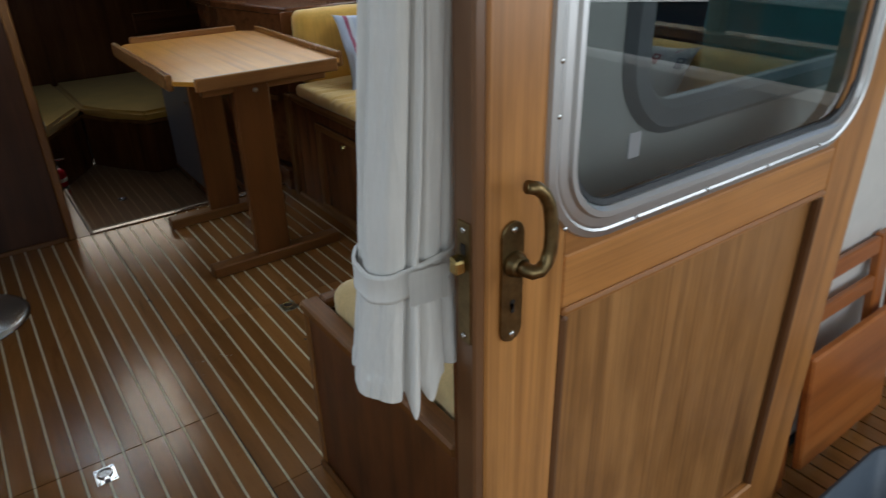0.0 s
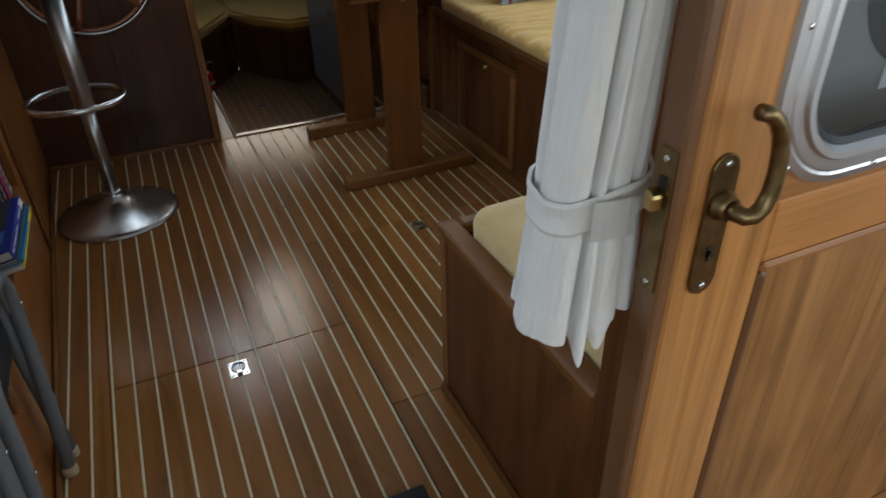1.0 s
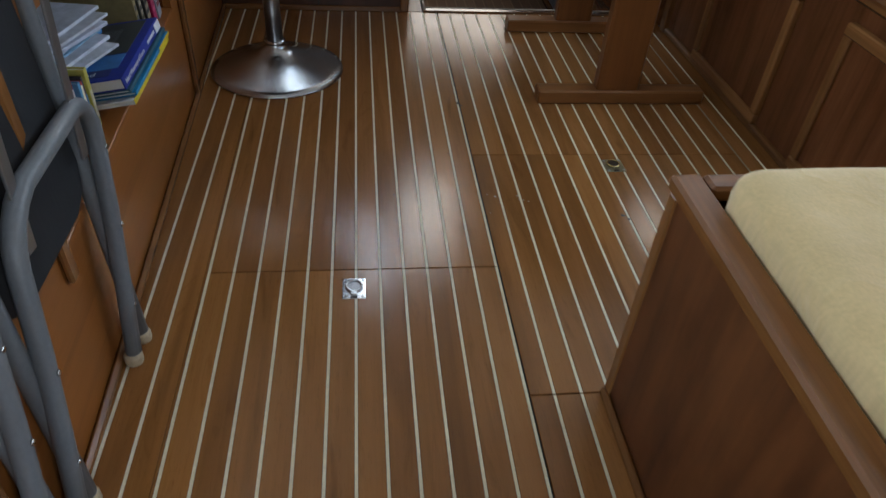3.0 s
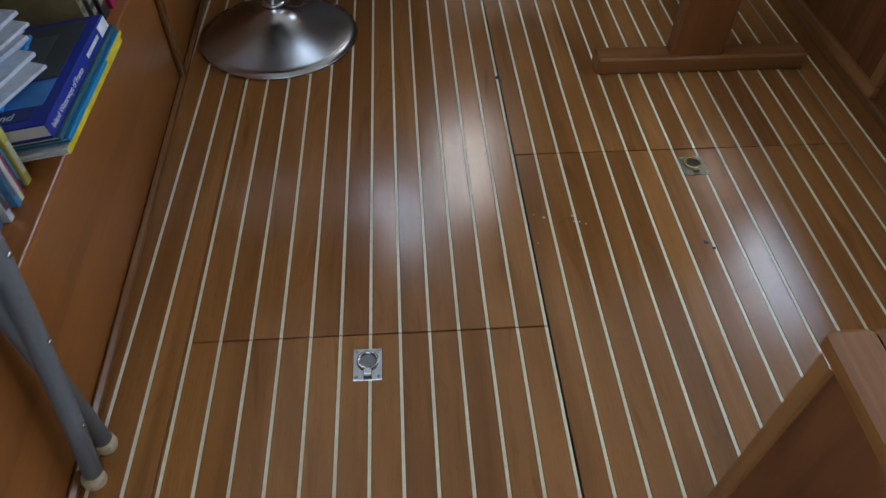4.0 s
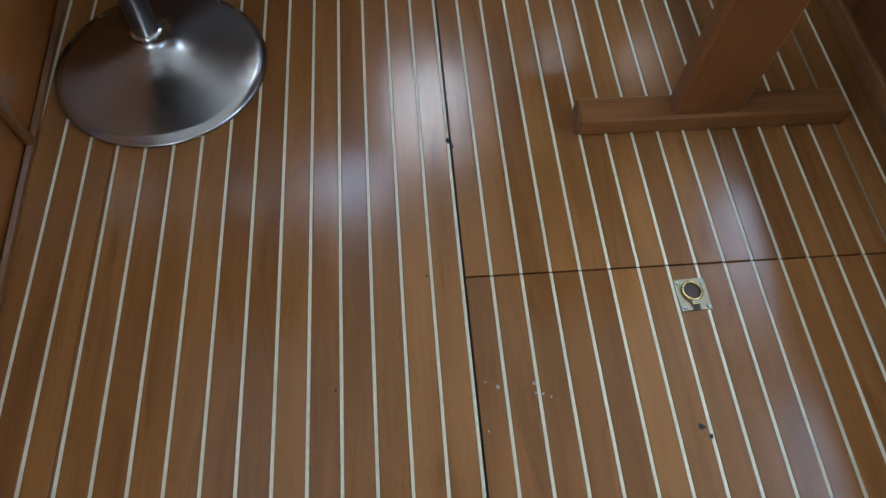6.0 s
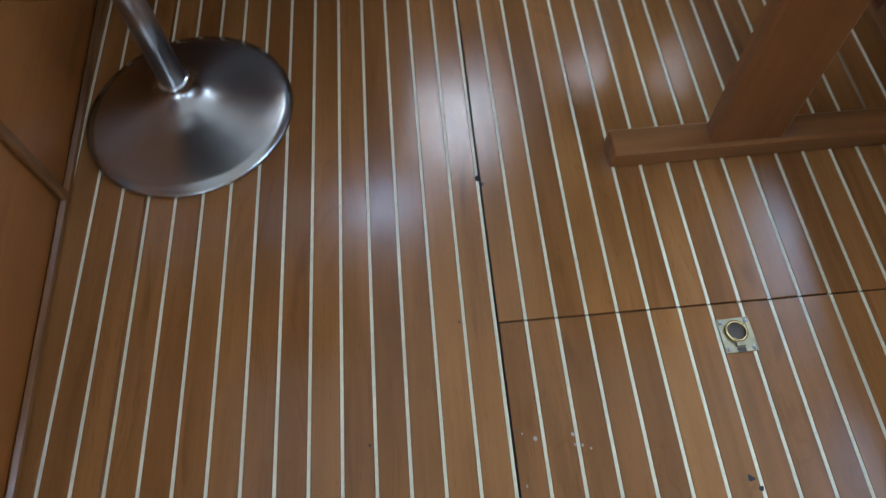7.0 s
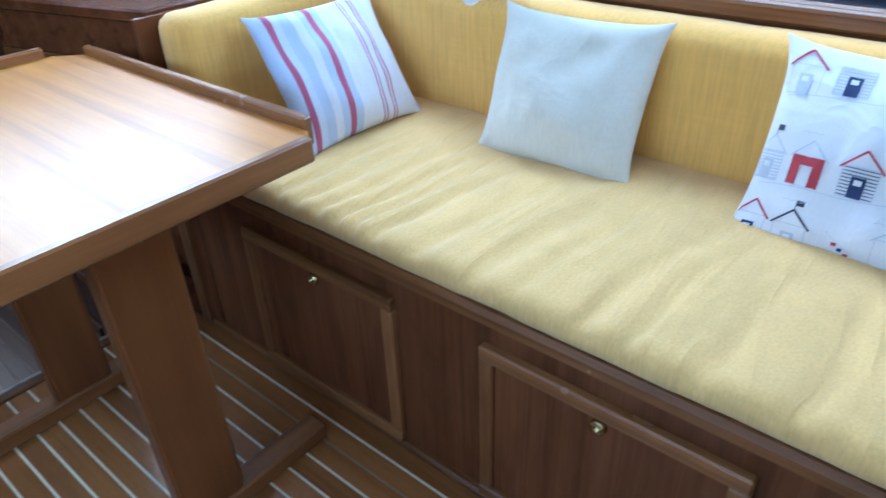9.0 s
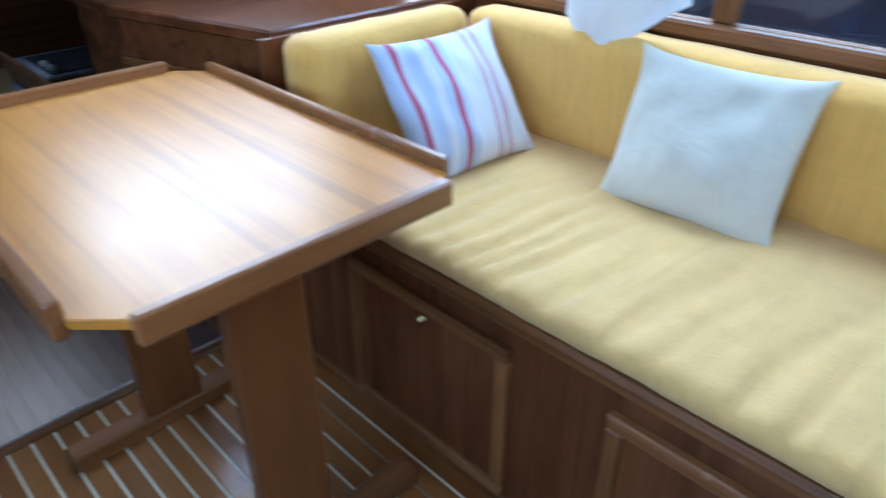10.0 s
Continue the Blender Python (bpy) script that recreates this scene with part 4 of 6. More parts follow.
def screw(parent, x, y, z, r=0.004, nrm="-Y"):
    b = lathe([(0, 0), (r, 0), (r * 0.9, r * 0.35), (r * 0.4, r * 0.55), (0, r * 0.55)], (0, 0, 0), 10)
    rot = {"-Y": pose(x, y, z, 90, 0, 0), "-X": pose(x, y, z, 0, -90, 0)}[nrm]
    part("screw", moved(b, rot), CHROME, parent, "", True)


def sliding_door():
    t = thing("door_1", (0.47, -1.1, 0), "honey-coloured varnished wooden sliding door with a framed window", "door", kind="structure")
    x0, x1, yo, yi = 0.036, 0.900, -1.118, -1.082
    part("stile", box(x0, x0 + 0.016, yo + 0.001, yi, 0.02, 1.9, 0.003), OAK_DARKER_Z, t, "darker door edge")
    part("stile", box(x0 + 0.016, 0.168, yo, yi, 0.02, 1.9, 0.003), OAK_Z, t)
    part("stile", box(0.772, x1, yo, yi, 0.02, 1.9, 0.003), OAK_Z, t)
    hole = rounded_rect(0.150, 0.800, 0.938, 1.60, 0.095)
    part("rail", box(0.168, 0.772, yo, yi, 0.834, 0.905, 0.002), OAK_X, t)
    part("rail", box(0.168, 0.772, yo, yi, 0.02, 0.16, 0.003), OAK_X, t)
    part("rail", box(0.168, 0.772, yo, yi, 1.64, 1.9, 0.003), OAK_X, t)
    pn = part("panel", box(0.160, 0.780, -1.106, -1.092, 0.15, 0.84, 0.001), PANEL_Z, t)
    for a, b, c, d, mat in ((0.168, 0.772, 0.822, 0.834, OAK_X), (0.168, 0.772, 0.16, 0.172, OAK_X)):
        part("moulding", box(a, b, -1.122, -1.104, c, d, 0.004), mat, pn)
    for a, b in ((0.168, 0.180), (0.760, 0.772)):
        part("moulding", box(a, b, -1.1215, -1.104, 0.172, 0.822, 0.004), OAK_DARKER_Z, pn)
    # window with its metal frame
    w = part("window_surround", plate_with_hole(0.168, 0.772, 0.905, 1.64, rounded_rect(0.170, 0.770, 0.945, 1.59, 0.08), yo + 0.002, yi), OAK_X, t)
    outer = rounded_rect(0.128, 0.822, 0.914, 1.62, 0.105, 10)
    fr = part("frame", loop_frame(outer, [(0, 0), (0.002, -0.005), (0.010, -0.007), (0.013, -0.0055), (0.016, -0.007), (0.026, -0.008), (0.029, -0.012), (0.036, -0.012), (0.040, -0.006), (0.042, 0.004), (0.0, 0.004)], 1, yo), ALU, w, "rounded anodised aluminium frame")
    part("gasket", loop_frame([(p[0], p[1]) for p in rounded_rect(0.168, 0.782, 0.954, 1.58, 0.07, 10)], [(0, 0), (0.0, -0.006), (0.006, -0.003), (0.006, 0.004)], 1, yo + 0.002), RUBBER, w)
    g = part("pane", prism(rounded_rect(0.168, 0.782, 0.954, 1.58, 0.07, 10), 1, yo + 0.004, yo + 0.009), TINTED, w)
    g.visible_shadow = False
    for x, z in ((0.170, 0.958), (0.158, 1.075), (0.165, 1.13), (0.28, 0.925), (0.42, 0.925), (0.56, 0.925), (0.70, 0.928)):
        screw(fr, x if z < 0.95 else 0.139 if z > 1.0 else 0.158, yo - 0.006, z if z < 0.93 or z > 1.0 else 0.945, 0.0035)
    part("sticker", box(0.262, 0.282, yo + 0.0025, yo + 0.0035, 1.0, 1.03, 0), GREY_PANEL, w)
    # lever handle on a long plate
    h = part("handle_plate", prism(rounded_rect(0.070, 0.1, 0.826, 0.974, 0.0145, 8), 1, yo - 0.004, yo, 0.001), BRASS, t, "tarnished brass handle plate")
    part("rose", moved(lathe([(0, 0), (0.0145, 0), (0.0145, 0.004), (0.0115, 0.007), (0.0115, 0.012), (0, 0.012)], (0, 0, 0), 24), pose(0.0865, yo - 0.004, 0.925, 90, 0, 0)), BRASS, h, "", True)
    path = [(0.0865, yo - 0.012, 0.926), (0.0868, yo - 0.022, 0.925), (0.090, yo - 0.029, 0.924), (0.098, yo - 0.031, 0.924), (0.1065, yo - 0.031, 0.930), (0.1115, yo - 0.031, 0.944), (0.1125, yo - 0.031, 0.962), (0.1115, yo - 0.030, 0.980), (0.108, yo - 0.030, 0.996), (0.101, yo - 0.029, 1.009), (0.092, yo - 0.028, 1.017), (0.080, yo - 0.027, 1.021)]
    part("lever", tube(path, 0.0085, 14, None, False, 0.82), BRASS, h, "upturned brass lever", True)
    part("keyhole", prism(keyhole(0.0855, 0.872, 0.009), 1, yo - 0.0046, yo - 0.0038), GROOVE, h)
    for z in (0.965, 0.836):
        screw(h, 0.0855, yo - 0.004, z, 0.0042)
    # lock forend on the door edge
    f = part("lock_forend", box(x0 - 0.0025, x0, -1.113, -1.092, 0.836, 0.982, 0.0008), BRASS, t, "tarnished brass lock forend")
    part("latch", prism([(-1.108, 0.925), (-1.095, 0.925), (-1.095, 0.945), (-1.108, 0.940)], 0, x0 - 0.016, x0 - 0.002, 0.002), GOLD, f, "worn brass latch bolt")
    part("slot", box(x0 - 0.0032, x0 - 0.0024, -1.106, -1.098, 0.945, 0.957, 0), GROOVE, f)
    for z in (0.973, 0.845):
        screw(f, x0 - 0.0025, -1.1025, z, 0.0038, "-X")


TINTED = glass_material("door_glass", (0.27, 0.305, 0.31))
sliding_door()


# ---------------------------------------------------------------- curtain at the doorway
def curtain():
    t = thing("curtain", (0.005, -1.03, 0.7), "off-white linen curtain gathered with a buttoned tie band", "curtain")
    bm = bmesh.new()
    n, rows, tie = 260, 80, 0.918
    # folds round the gathered cloth: where, how wide (degrees) and how deep
    folds = [(256, 4, 0.008), (248, 2.2, -0.015), (265, 2.2, -0.015), (289, 3, -0.020), (205, 16, -0.003), (168, 9, -0.010), (140, 10, -0.014), (100, 12, -0.014), (60, 10, -0.014), (20, 10, -0.012), (322, 9, -0.012)]

    def section(z, deg, bottom):
        """A point of the cloth at height z, seen round the gathered bundle."""
        up = max(0.0, z - tie)
        down = max(0.0, tie - z) / 0.16
        pinch = math.exp(-((z - tie) / 0.04) ** 2)
        cx = 0.012 + 0.045 * min(1.0, up / 0.3) * 0.35 + 0.03 * max(0.0, up - 0.3) - 0.012 * down
        rx = (0.060 - 0.015 * min(1.0, up / 0.3) + 0.014 * down) * (1 - 0.05 * pinch)
        ry = (0.043 + 0.012 * down) * (1 - 0.06 * pinch)
        a = radians(deg)
        bump = 0.0
        for at, wide, deep in folds:
            d = (deg + 14 * up * math.sin(at) - at + 180) % 360 - 180
            bump += deep * math.exp(-(d / (wide * (1 + 0.3 * down))) ** 2)
        bump *= 0.5 + 0.5 * (1 - pinch) + 0.2 * down
        bump += 0.003 * noise.noise(Vector((math.cos(a) * 2, math.sin(a) * 2, z * 5))) + 0.0012 * noise.noise(Vector((math.cos(a) * 7, math.sin(a) * 7, z * 14)))
        if z < bottom + 0.024:
            bump += 0.0012
        c, sn = math.cos(a), math.sin(a)
        ex = math.copysign(abs(c) ** 0.85, c)
        ey = math.copysign(abs(sn) ** 0.85, sn)
        x, y = cx + (rx + bump) * ex, -1.028 + (ry + bump) * ey
        return Vector((x, max(y, -1.079) if x > 0.03 else y, z))

    def hem(deg):
        tip = 0.028 * math.exp(-((deg - 256) / 5) ** 2) + 0.03 * math.exp(-((deg - 271) / 5) ** 2)
        return 0.783 - tip - 0.012 * math.sin(radians(deg) * 2) + 0.002 * math.sin(radians(deg) * 7)

    grid = []
    for i in range(n):
        deg = 360 * i / n
        lo = hem(deg)
        zs = [1.85 + (0.96 - 1.85) * j / 40 for j in range(40)] + [0.96 + (lo - 0.96) * j / (rows - 40) for j in range(rows - 39)]
        grid.append([bm.verts.new(section(z, deg, lo)) for z in zs])
    for i in range(n):
        for p, q, r, o in zip(grid[i], grid[(i + 1) % n], grid[(i + 1) % n][1:], grid[i][1:]):
            bm.faces.new((p, q, r, o))
    part("drape", bm, DRAPE, t, "", True)

    def band_at(deg, h, out):
        a = radians(deg)
        dz = 0.010 * math.cos(a - 0.4) + 0.003 * math.sin(3 * a)
        c, sn = math.cos(a), math.sin(a)
        x = 0.012 + (0.0598 + out) * math.copysign(abs(c) ** 0.9, c)
        y = -1.028 + (0.0435 + out) * math.copysign(abs(sn) ** 0.9, sn)
        return (x, max(y, -1.0795) if x > 0.03 else y, 0.918 + dz + h)

    band = bmesh.new()
    ring = [[band.verts.new(band_at(5 * i, h, o + 0.0006 * math.sin(i))) for o, h in ((-0.001, -0.017), (0.003, -0.0165), (0.003, -0.012), (0.0024, -0.011), (0.0024, 0.011), (0.003, 0.012), (0.003, 0.0165), (-0.001, 0.017))] for i in range(72)]
    for p, q in zip(ring, ring[1:] + ring[:1]):
        for k in range(7):
            band.faces.new((p[k], p[k + 1], q[k + 1], q[k]))
    tb = part("tie_band", band, DRAPE, t, "", True)
    flap = bmesh.new()
    cols = [[flap.verts.new(band_at(246 + 4.2 * i, h - 0.0011 * i, 0.013)) for h in (-0.021, 0.020)] for i in range(9)]
    for p, q in zip(cols, cols[1:]):
        flap.faces.new((p[0], q[0], q[1], p[1]))
    bmesh.ops.solidify(flap, geom=flap.faces[:], thickness=0.003)
    part("flap", flap, DRAPE, tb, "stitched overlapping flap")
    rod = thing("curtain_rod", (-0.3, -1.03, 1.85), "brass curtain rod over the doorway", "rod")
    part("rod", tube([(-0.82, -1.035, 1.86), (0.13, -1.035, 1.86)], 0.009, 12), GOLD, rod, "", True)
    for x in (-0.80, 0.11):
        part("bracket", box(x - 0.008, x + 0.008, -1.04, -0.99, 1.845, 1.88, 0.002), GOLD, rod)


curtain()


# ---------------------------------------------------------------- scatter cushions
class Pillow:
    """A square stuffed cushion; place(u, v) gives a point of its front, u and v from -1 to 1."""

    def __init__(self, middle, right, up, half_u, half_v, fat, seed, skew=0.0):
        self.c, self.r, self.u = Vector(middle), Vector(right).normalized(), Vector(up)
        self.u = (self.u - self.r * self.u.dot(self.r)).normalized()
        self.n = self.r.cross(self.u).normalized()
        self.hu, self.hv, self.fat, self.seed, self.skew = half_u, half_v, fat, seed, skew

    def place(self, u, v, side=1, lift=0.0):
        ear = 1 + 0.06 * (u * v) ** 8
        x = ear * (self.hu * u * (1 - 0.06 * (1 - v * v) * u * u) + self.skew * v)
        y = ear * self.hv * v * (1 - 0.06 * (1 - u * u) * v * v)
        h = self.fat * max(0.0, (1 - u * u) * (1 - v * v)) ** 0.5
        w = noise.noise(Vector((u * 2.2 + self.seed, v * 2.2, side * 3.0))) * 0.010 + noise.noise(Vector((u * 6 + self.seed, v * 2.5, 7.0))) * 0.0065
        w *= min(1.0, 5 * (1 - max(abs(u), abs(v))))
        sag = 0.012 * noise.noise(Vector((u * 1.3, v * 1.3, self.seed)))
        return self.c + self.r * x + self.u * y + self.n * (side * h + w + sag + lift)

    def body(self, n=36):
        bm = bmesh.new()
        uvl = bm.loops.layers.uv.new("uv")
        ticks = [math.sin(radians(-90 + 180 * i / n)) for i in range(n + 1)]
        for side in (1, -1):
            g = [[bm.verts.new(self.place(u, v, side)) for u in ticks] for v in ticks]
            for j in range(n):
                for i in range(n):
                    q = [(i, j), (i + 1, j), (i + 1, j + 1), (i, j + 1)]
                    f = bm.faces.new([g[b][a] for a, b in q])
                    for lp, (a, b) in zip(f.loops, q):
                        lp[uvl].uv = (ticks[a] * 0.5 + 0.5, ticks[b] * 0.5 + 0.5)
        bmesh.ops.remove_doubles(bm, verts=bm.verts, dist=0.0006)
        return bm

    def patch(self, bm, quad, lift=0.0012, cuts=3):
        """Lays a four-cornered print, in u and v, on the front."""
        a, b, c, d = (Vector(p) for p in quad)
        g = []
        for j in range(cuts + 1):
            s = j / cuts
            row = []
            for i in range(cuts + 1):
                t = i / cuts
                p = (a * (1 - t) + b * t) * (1 - s) + (d * (1 - t) + c * t) * s
                p = Vector((max(-0.985, min(0.985, p.x)), max(-0.985, min(0.985, p.y))))
                row.append(bm.verts.new(self.place(p.x, p.y, 1, lift)))
            g.append(row)
        for j in range(cuts):
            for i in range(cuts):
                bm.faces.new((g[j][i], g[j][i + 1], g[j + 1][i + 1], g[j + 1][i]))


def stripe_cloth():
    """White cotton with red and pale blue woven stripes."""
    m, N, L, B = nodes_of("striped_cotton")
    tc = N.new("ShaderNodeTexCoord")
    sp = N.new("ShaderNodeSeparateXYZ")
    L.new(tc.outputs["UV"], sp.inputs[0])
    white, blue, pale, red = (0.70, 0.69, 0.69), (0.50, 0.55, 0.65), (0.60, 0.63, 0.68), (0.40, 0.10, 0.16)
    r = N.new("ShaderNodeValToRGB")
    r.color_ramp.interpolation = "CONSTANT"
    lilac = (0.58, 0.50, 0.62)
    bands = [(0.0, blue), (0.075, red), (0.12, pale), (0.17, blue), (0.24, white), (0.30, blue), (0.355, red), (0.40, blue), (0.46, white), (0.645, red), (0.658, white), (0.672, red), (0.685, white), (0.735, red), (0.748, white), (0.762, red), (0.775, white), (0.965, lilac)]
    e = r.color_ramp.elements
    while len(e) < len(bands):
        e.new(0.99)
    for el, (p, c) in zip(e, bands):
        el.position, el.color = p, (*c, 1)
    L.new(sp.outputs[0], r.inputs[0])
    n = noise_of(N, L, texture_coords(N, L, (1, 1, 1)), 260, 4, 0.7)
    L.new(mixed(N, L, r.outputs[0], ramp(N, L, n, [(0.3, (0.86,) * 3), (0.7, (1, 1, 1))]), 1.0), B.inputs["Base Color"])
    B.inputs["Roughness"].default_value, B.inputs["Sheen Weight"].default_value = 0.9, 0.1
    bumped(N, L, B, n, 0.15, 0.0006)
    return m


STRIPED = stripe_cloth()
RED_INK = plain("red_print", (0.42, 0.05, 0.06), 0.9, 200, 0.1, 0.05)
NAVY_INK = plain("navy_print", (0.03, 0.045, 0.12), 0.9, 200, 0.1, 0.05)
GREY_INK = plain("grey_print", (0.52, 0.54, 0.58), 0.9, 200, 0.1, 0.05)
BLACK_INK = plain("dark_print", (0.06, 0.06, 0.08), 0.9, 200, 0.1, 0.05)

pil = Pillow((1.254, 1.096, 0.696), (0.999, -0.035, 0.0), (0.026, 0.649, 0.76), 0.192, 0.178, 0.062, 1.0, 0.024)
solo("striped_pillow", pil.body(), STRIPED, "white cotton pillow with red and pale blue stripes", "pillow", "pillows on the settee", smooth=True)
pil = Pillow((1.405, 0.532, 0.701), (0.02, -1, 0.0), (0.125, 0.025, 0.306), 0.192, 0.168, 0.062, 6.0)
solo("white_pillow", pil.body(), LINEN, "plain white linen pillow leaning on the back cushion", "pillow", "pillows on the settee", smooth=True)


def printed_pillow():
    pl = Pillow((1.408, -0.116, 0.693), (-0.02, -1, 0.0), (0.14, 0.0, 0.30), 0.235, 0.185, 0.068, 11.0)
    t = thing("printed_pillow", (1.38, -0.115, 0.545), "white cotton pillow printed with red and blue beach huts", "pillow", "pillows on the settee")
    part("cover", pl.body(), PRINT_BASE, t, "", True)
    W, H = 0.235, 0.185
    inks = {m.name: bmesh.new() for m in (RED_INK, NAVY_INK, GREY_INK, BLACK_INK, PRINT_BASE)}

    def q(m, x0, y0, x1, y1, cx, cy, lift=0.0012):
        pl.patch(inks[m.name], [((cx + x) / W, (cy + y) / H) for x, y in ((x0, y0), (x1, y0), (x1, y1), (x0, y1))], lift)

    def line(m, x0, y0, x1, y1, w, cx, cy, lift=0.0014):
        d = Vector((x1 - x0, y1 - y0)).normalized() * w / 2
        nx, ny = -d.y, d.x
        pl.patch(inks[m.name], [((cx + x) / W, (cy + y) / H) for x, y in ((x0 - nx, y0 - ny), (x1 - nx, y1 - ny), (x1 + nx, y1 + ny), (x0 + nx, y0 + ny))], lift)

    # each hut: walls, door ink, roof ink, flag ink; rows from the top seam down
    rows = (
        (0.100, -0.192, (("plain", GREY_INK, RED_INK, None), ("stripes", NAVY_INK, None, None), ("bunting", None, None, None), ("plain", GREY_INK, BLACK_INK, None), ("boards", RED_INK, None, None), ("stripes", NAVY_INK, RED_INK, None))),
        (-0.060, -0.214, (("stripes", GREY_INK, GREY_INK, BLACK_INK), ("solid", None, GREY_INK, None), ("bold", NAVY_INK, RED_INK, None), ("plain", RED_INK, GREY_INK, RED_INK), ("flags", NAVY_INK, GREY_INK, None), ("boards", RED_INK, BLACK_INK, None))),
        (-0.180, -0.206, (("plain", NAVY_INK, RED_INK, None), ("plain", GREY_INK, BLACK_INK, BLACK_INK), ("bunting", None, None, None), ("plain", None, GREY_INK, None), ("boards", RED_INK, GREY_INK, None), ("bold", NAVY_INK, RED_INK, None))))
    for row, (cy, shift, huts) in enumerate(rows):
        for i, (walls, door, roof, flag) in enumerate(huts):
            cx = shift + i * 0.081 + 0.004 * math.sin(3 * i + row)
            y = cy + 0.005 * i - 0.008 + 0.004 * math.sin(i * 2.1 + row)
            w, h, p = 0.028, 0.052, 0.080
            if walls == "bunting":
                line(GREY_INK, -0.03, 0.05, 0.034, 0.004, 0.0011, cx, y)
                for k in range(4):
                    q((RED_INK, NAVY_INK)[k % 2], -0.016 + 0.011 * k, 0.026 - 0.008 * k, -0.008 + 0.011 * k, 0.033 - 0.008 * k, cx, y)
                continue
            for a in (((-w, 0), (-w, h)), ((w, 0), (w, h)), ((-w, 0), (w, 0)), ((-w, h), (w, h))):
                line(GREY_INK, *a[0], *a[1], 0.0013, cx, y)
            if roof:
                wide = 0.0038 if roof is not GREY_INK else 0.0022
                line(roof, -w - 0.006, h - 0.004, 0, p, wide, cx, y, 0.0018)
                line(roof, 0, p, w + 0.006, h - 0.004, wide, cx, y, 0.0018)
            if walls in ("stripes", "bold"):
                for k in range(9):
                    line(NAVY_INK if walls == "bold" else GREY_INK, -w, 0.003 + k * 0.0058, w, 0.003 + k * 0.0058, 0.0016 if walls == "bold" else 0.0022, cx, y)
            if walls == "boards":
                for k in range(7):
                    line(GREY_INK, -w + 0.004 + k * 0.008, 0.001, -w + 0.004 + k * 0.008, h, 0.003, cx, y)
            if walls == "solid":
                for a, b, c, d in ((-w, 0, -0.011, h), (0.011, 0, w, h), (-0.011, 0.036, 0.011, h)):
                    q(RED_INK, a, b, c, d, cx, y, 0.0016)
            elif door:
                q(door, -0.0115, 0.0, 0.0115, 0.036, cx, y, 0.0022)
                q(PRINT_BASE, -0.006, 0.022, 0.006, 0.031, cx, y, 0.003)
            if walls == "flags":
                for k in (-1, 0, 1):
                    q((NAVY_INK, GREY_INK, RED_INK)[k + 1], k * 0.019 - 0.005, 0.036, k * 0.019 + 0.005, 0.044, cx, y, 0.0026)
            if flag:
                line(BLACK_INK, 0, p, 0, p + 0.018, 0.0011, cx, y)
                q(flag, 0.0, p + 0.008, 0.013, p + 0.018, cx, y)
        for i in range(12):
            line(GREY_INK, -0.215 + i * 0.0365, cy - 0.014 + 0.0025 * i + 0.003 * math.sin(i), -0.215 + (i + 1) * 0.0365, cy - 0.0115 + 0.0025 * i + 0.003 * math.sin(i + 1), 0.0011, 0, 0)
        for i in range(3):
            cx = shift + 0.05 + i * 0.15
            for k in range(5):
                line(GREY_INK, k * 0.008, 0.003 * (k % 2), (k + 1) * 0.008, 0.003 * ((k + 1) % 2), 0.001, cx, cy + 0.088)
    for m in (RED_INK, NAVY_INK, GREY_INK, BLACK_INK, PRINT_BASE):
        tagged(part("print", inks[m.name], m, t, m.name.split("_")[0] + " printed beach huts"), kind="stuff")


printed_pillow()


def small_curtain():
    """The gathered end of the settee window's curtain."""
    bm = bmesh.new()
    n, rows = 40, 24
    grid = []
    for j in range(rows + 1):
        v = j / rows
        row = []
        for i in range(n + 1):
            u = i / n
            low = (0.885 - 0.10 * u / 0.18 if u < 0.18 else 0.785 + 0.155 * (u - 0.18) / 0.82) + 0.004 * math.sin(9 * u)
            z = 1.72 + (low - 1.72) * v
            y = 0.968 - 0.30 * u * (0.75 + 0.25 * v)
            x = 1.535 + 0.014 * math.sin(u * 11 + 0.6) * (0.5 + 0.5 * v) - 0.045 * v * (1 - u)
            row.append(bm.verts.new((x, y, z)))
        grid.append(row)
    for j in range(rows):
        for i in range(n):
            bm.faces.new((grid[j][i], grid[j][i + 1], grid[j + 1][i + 1], grid[j + 1][i]))
    bmesh.ops.solidify(bm, geom=bm.faces[:], thickness=0.0015)
    solo("window_curtain", bm, DRAPE, "off-white linen curtain gathered at the side window", "curtain", smooth=True)


small_curtain()


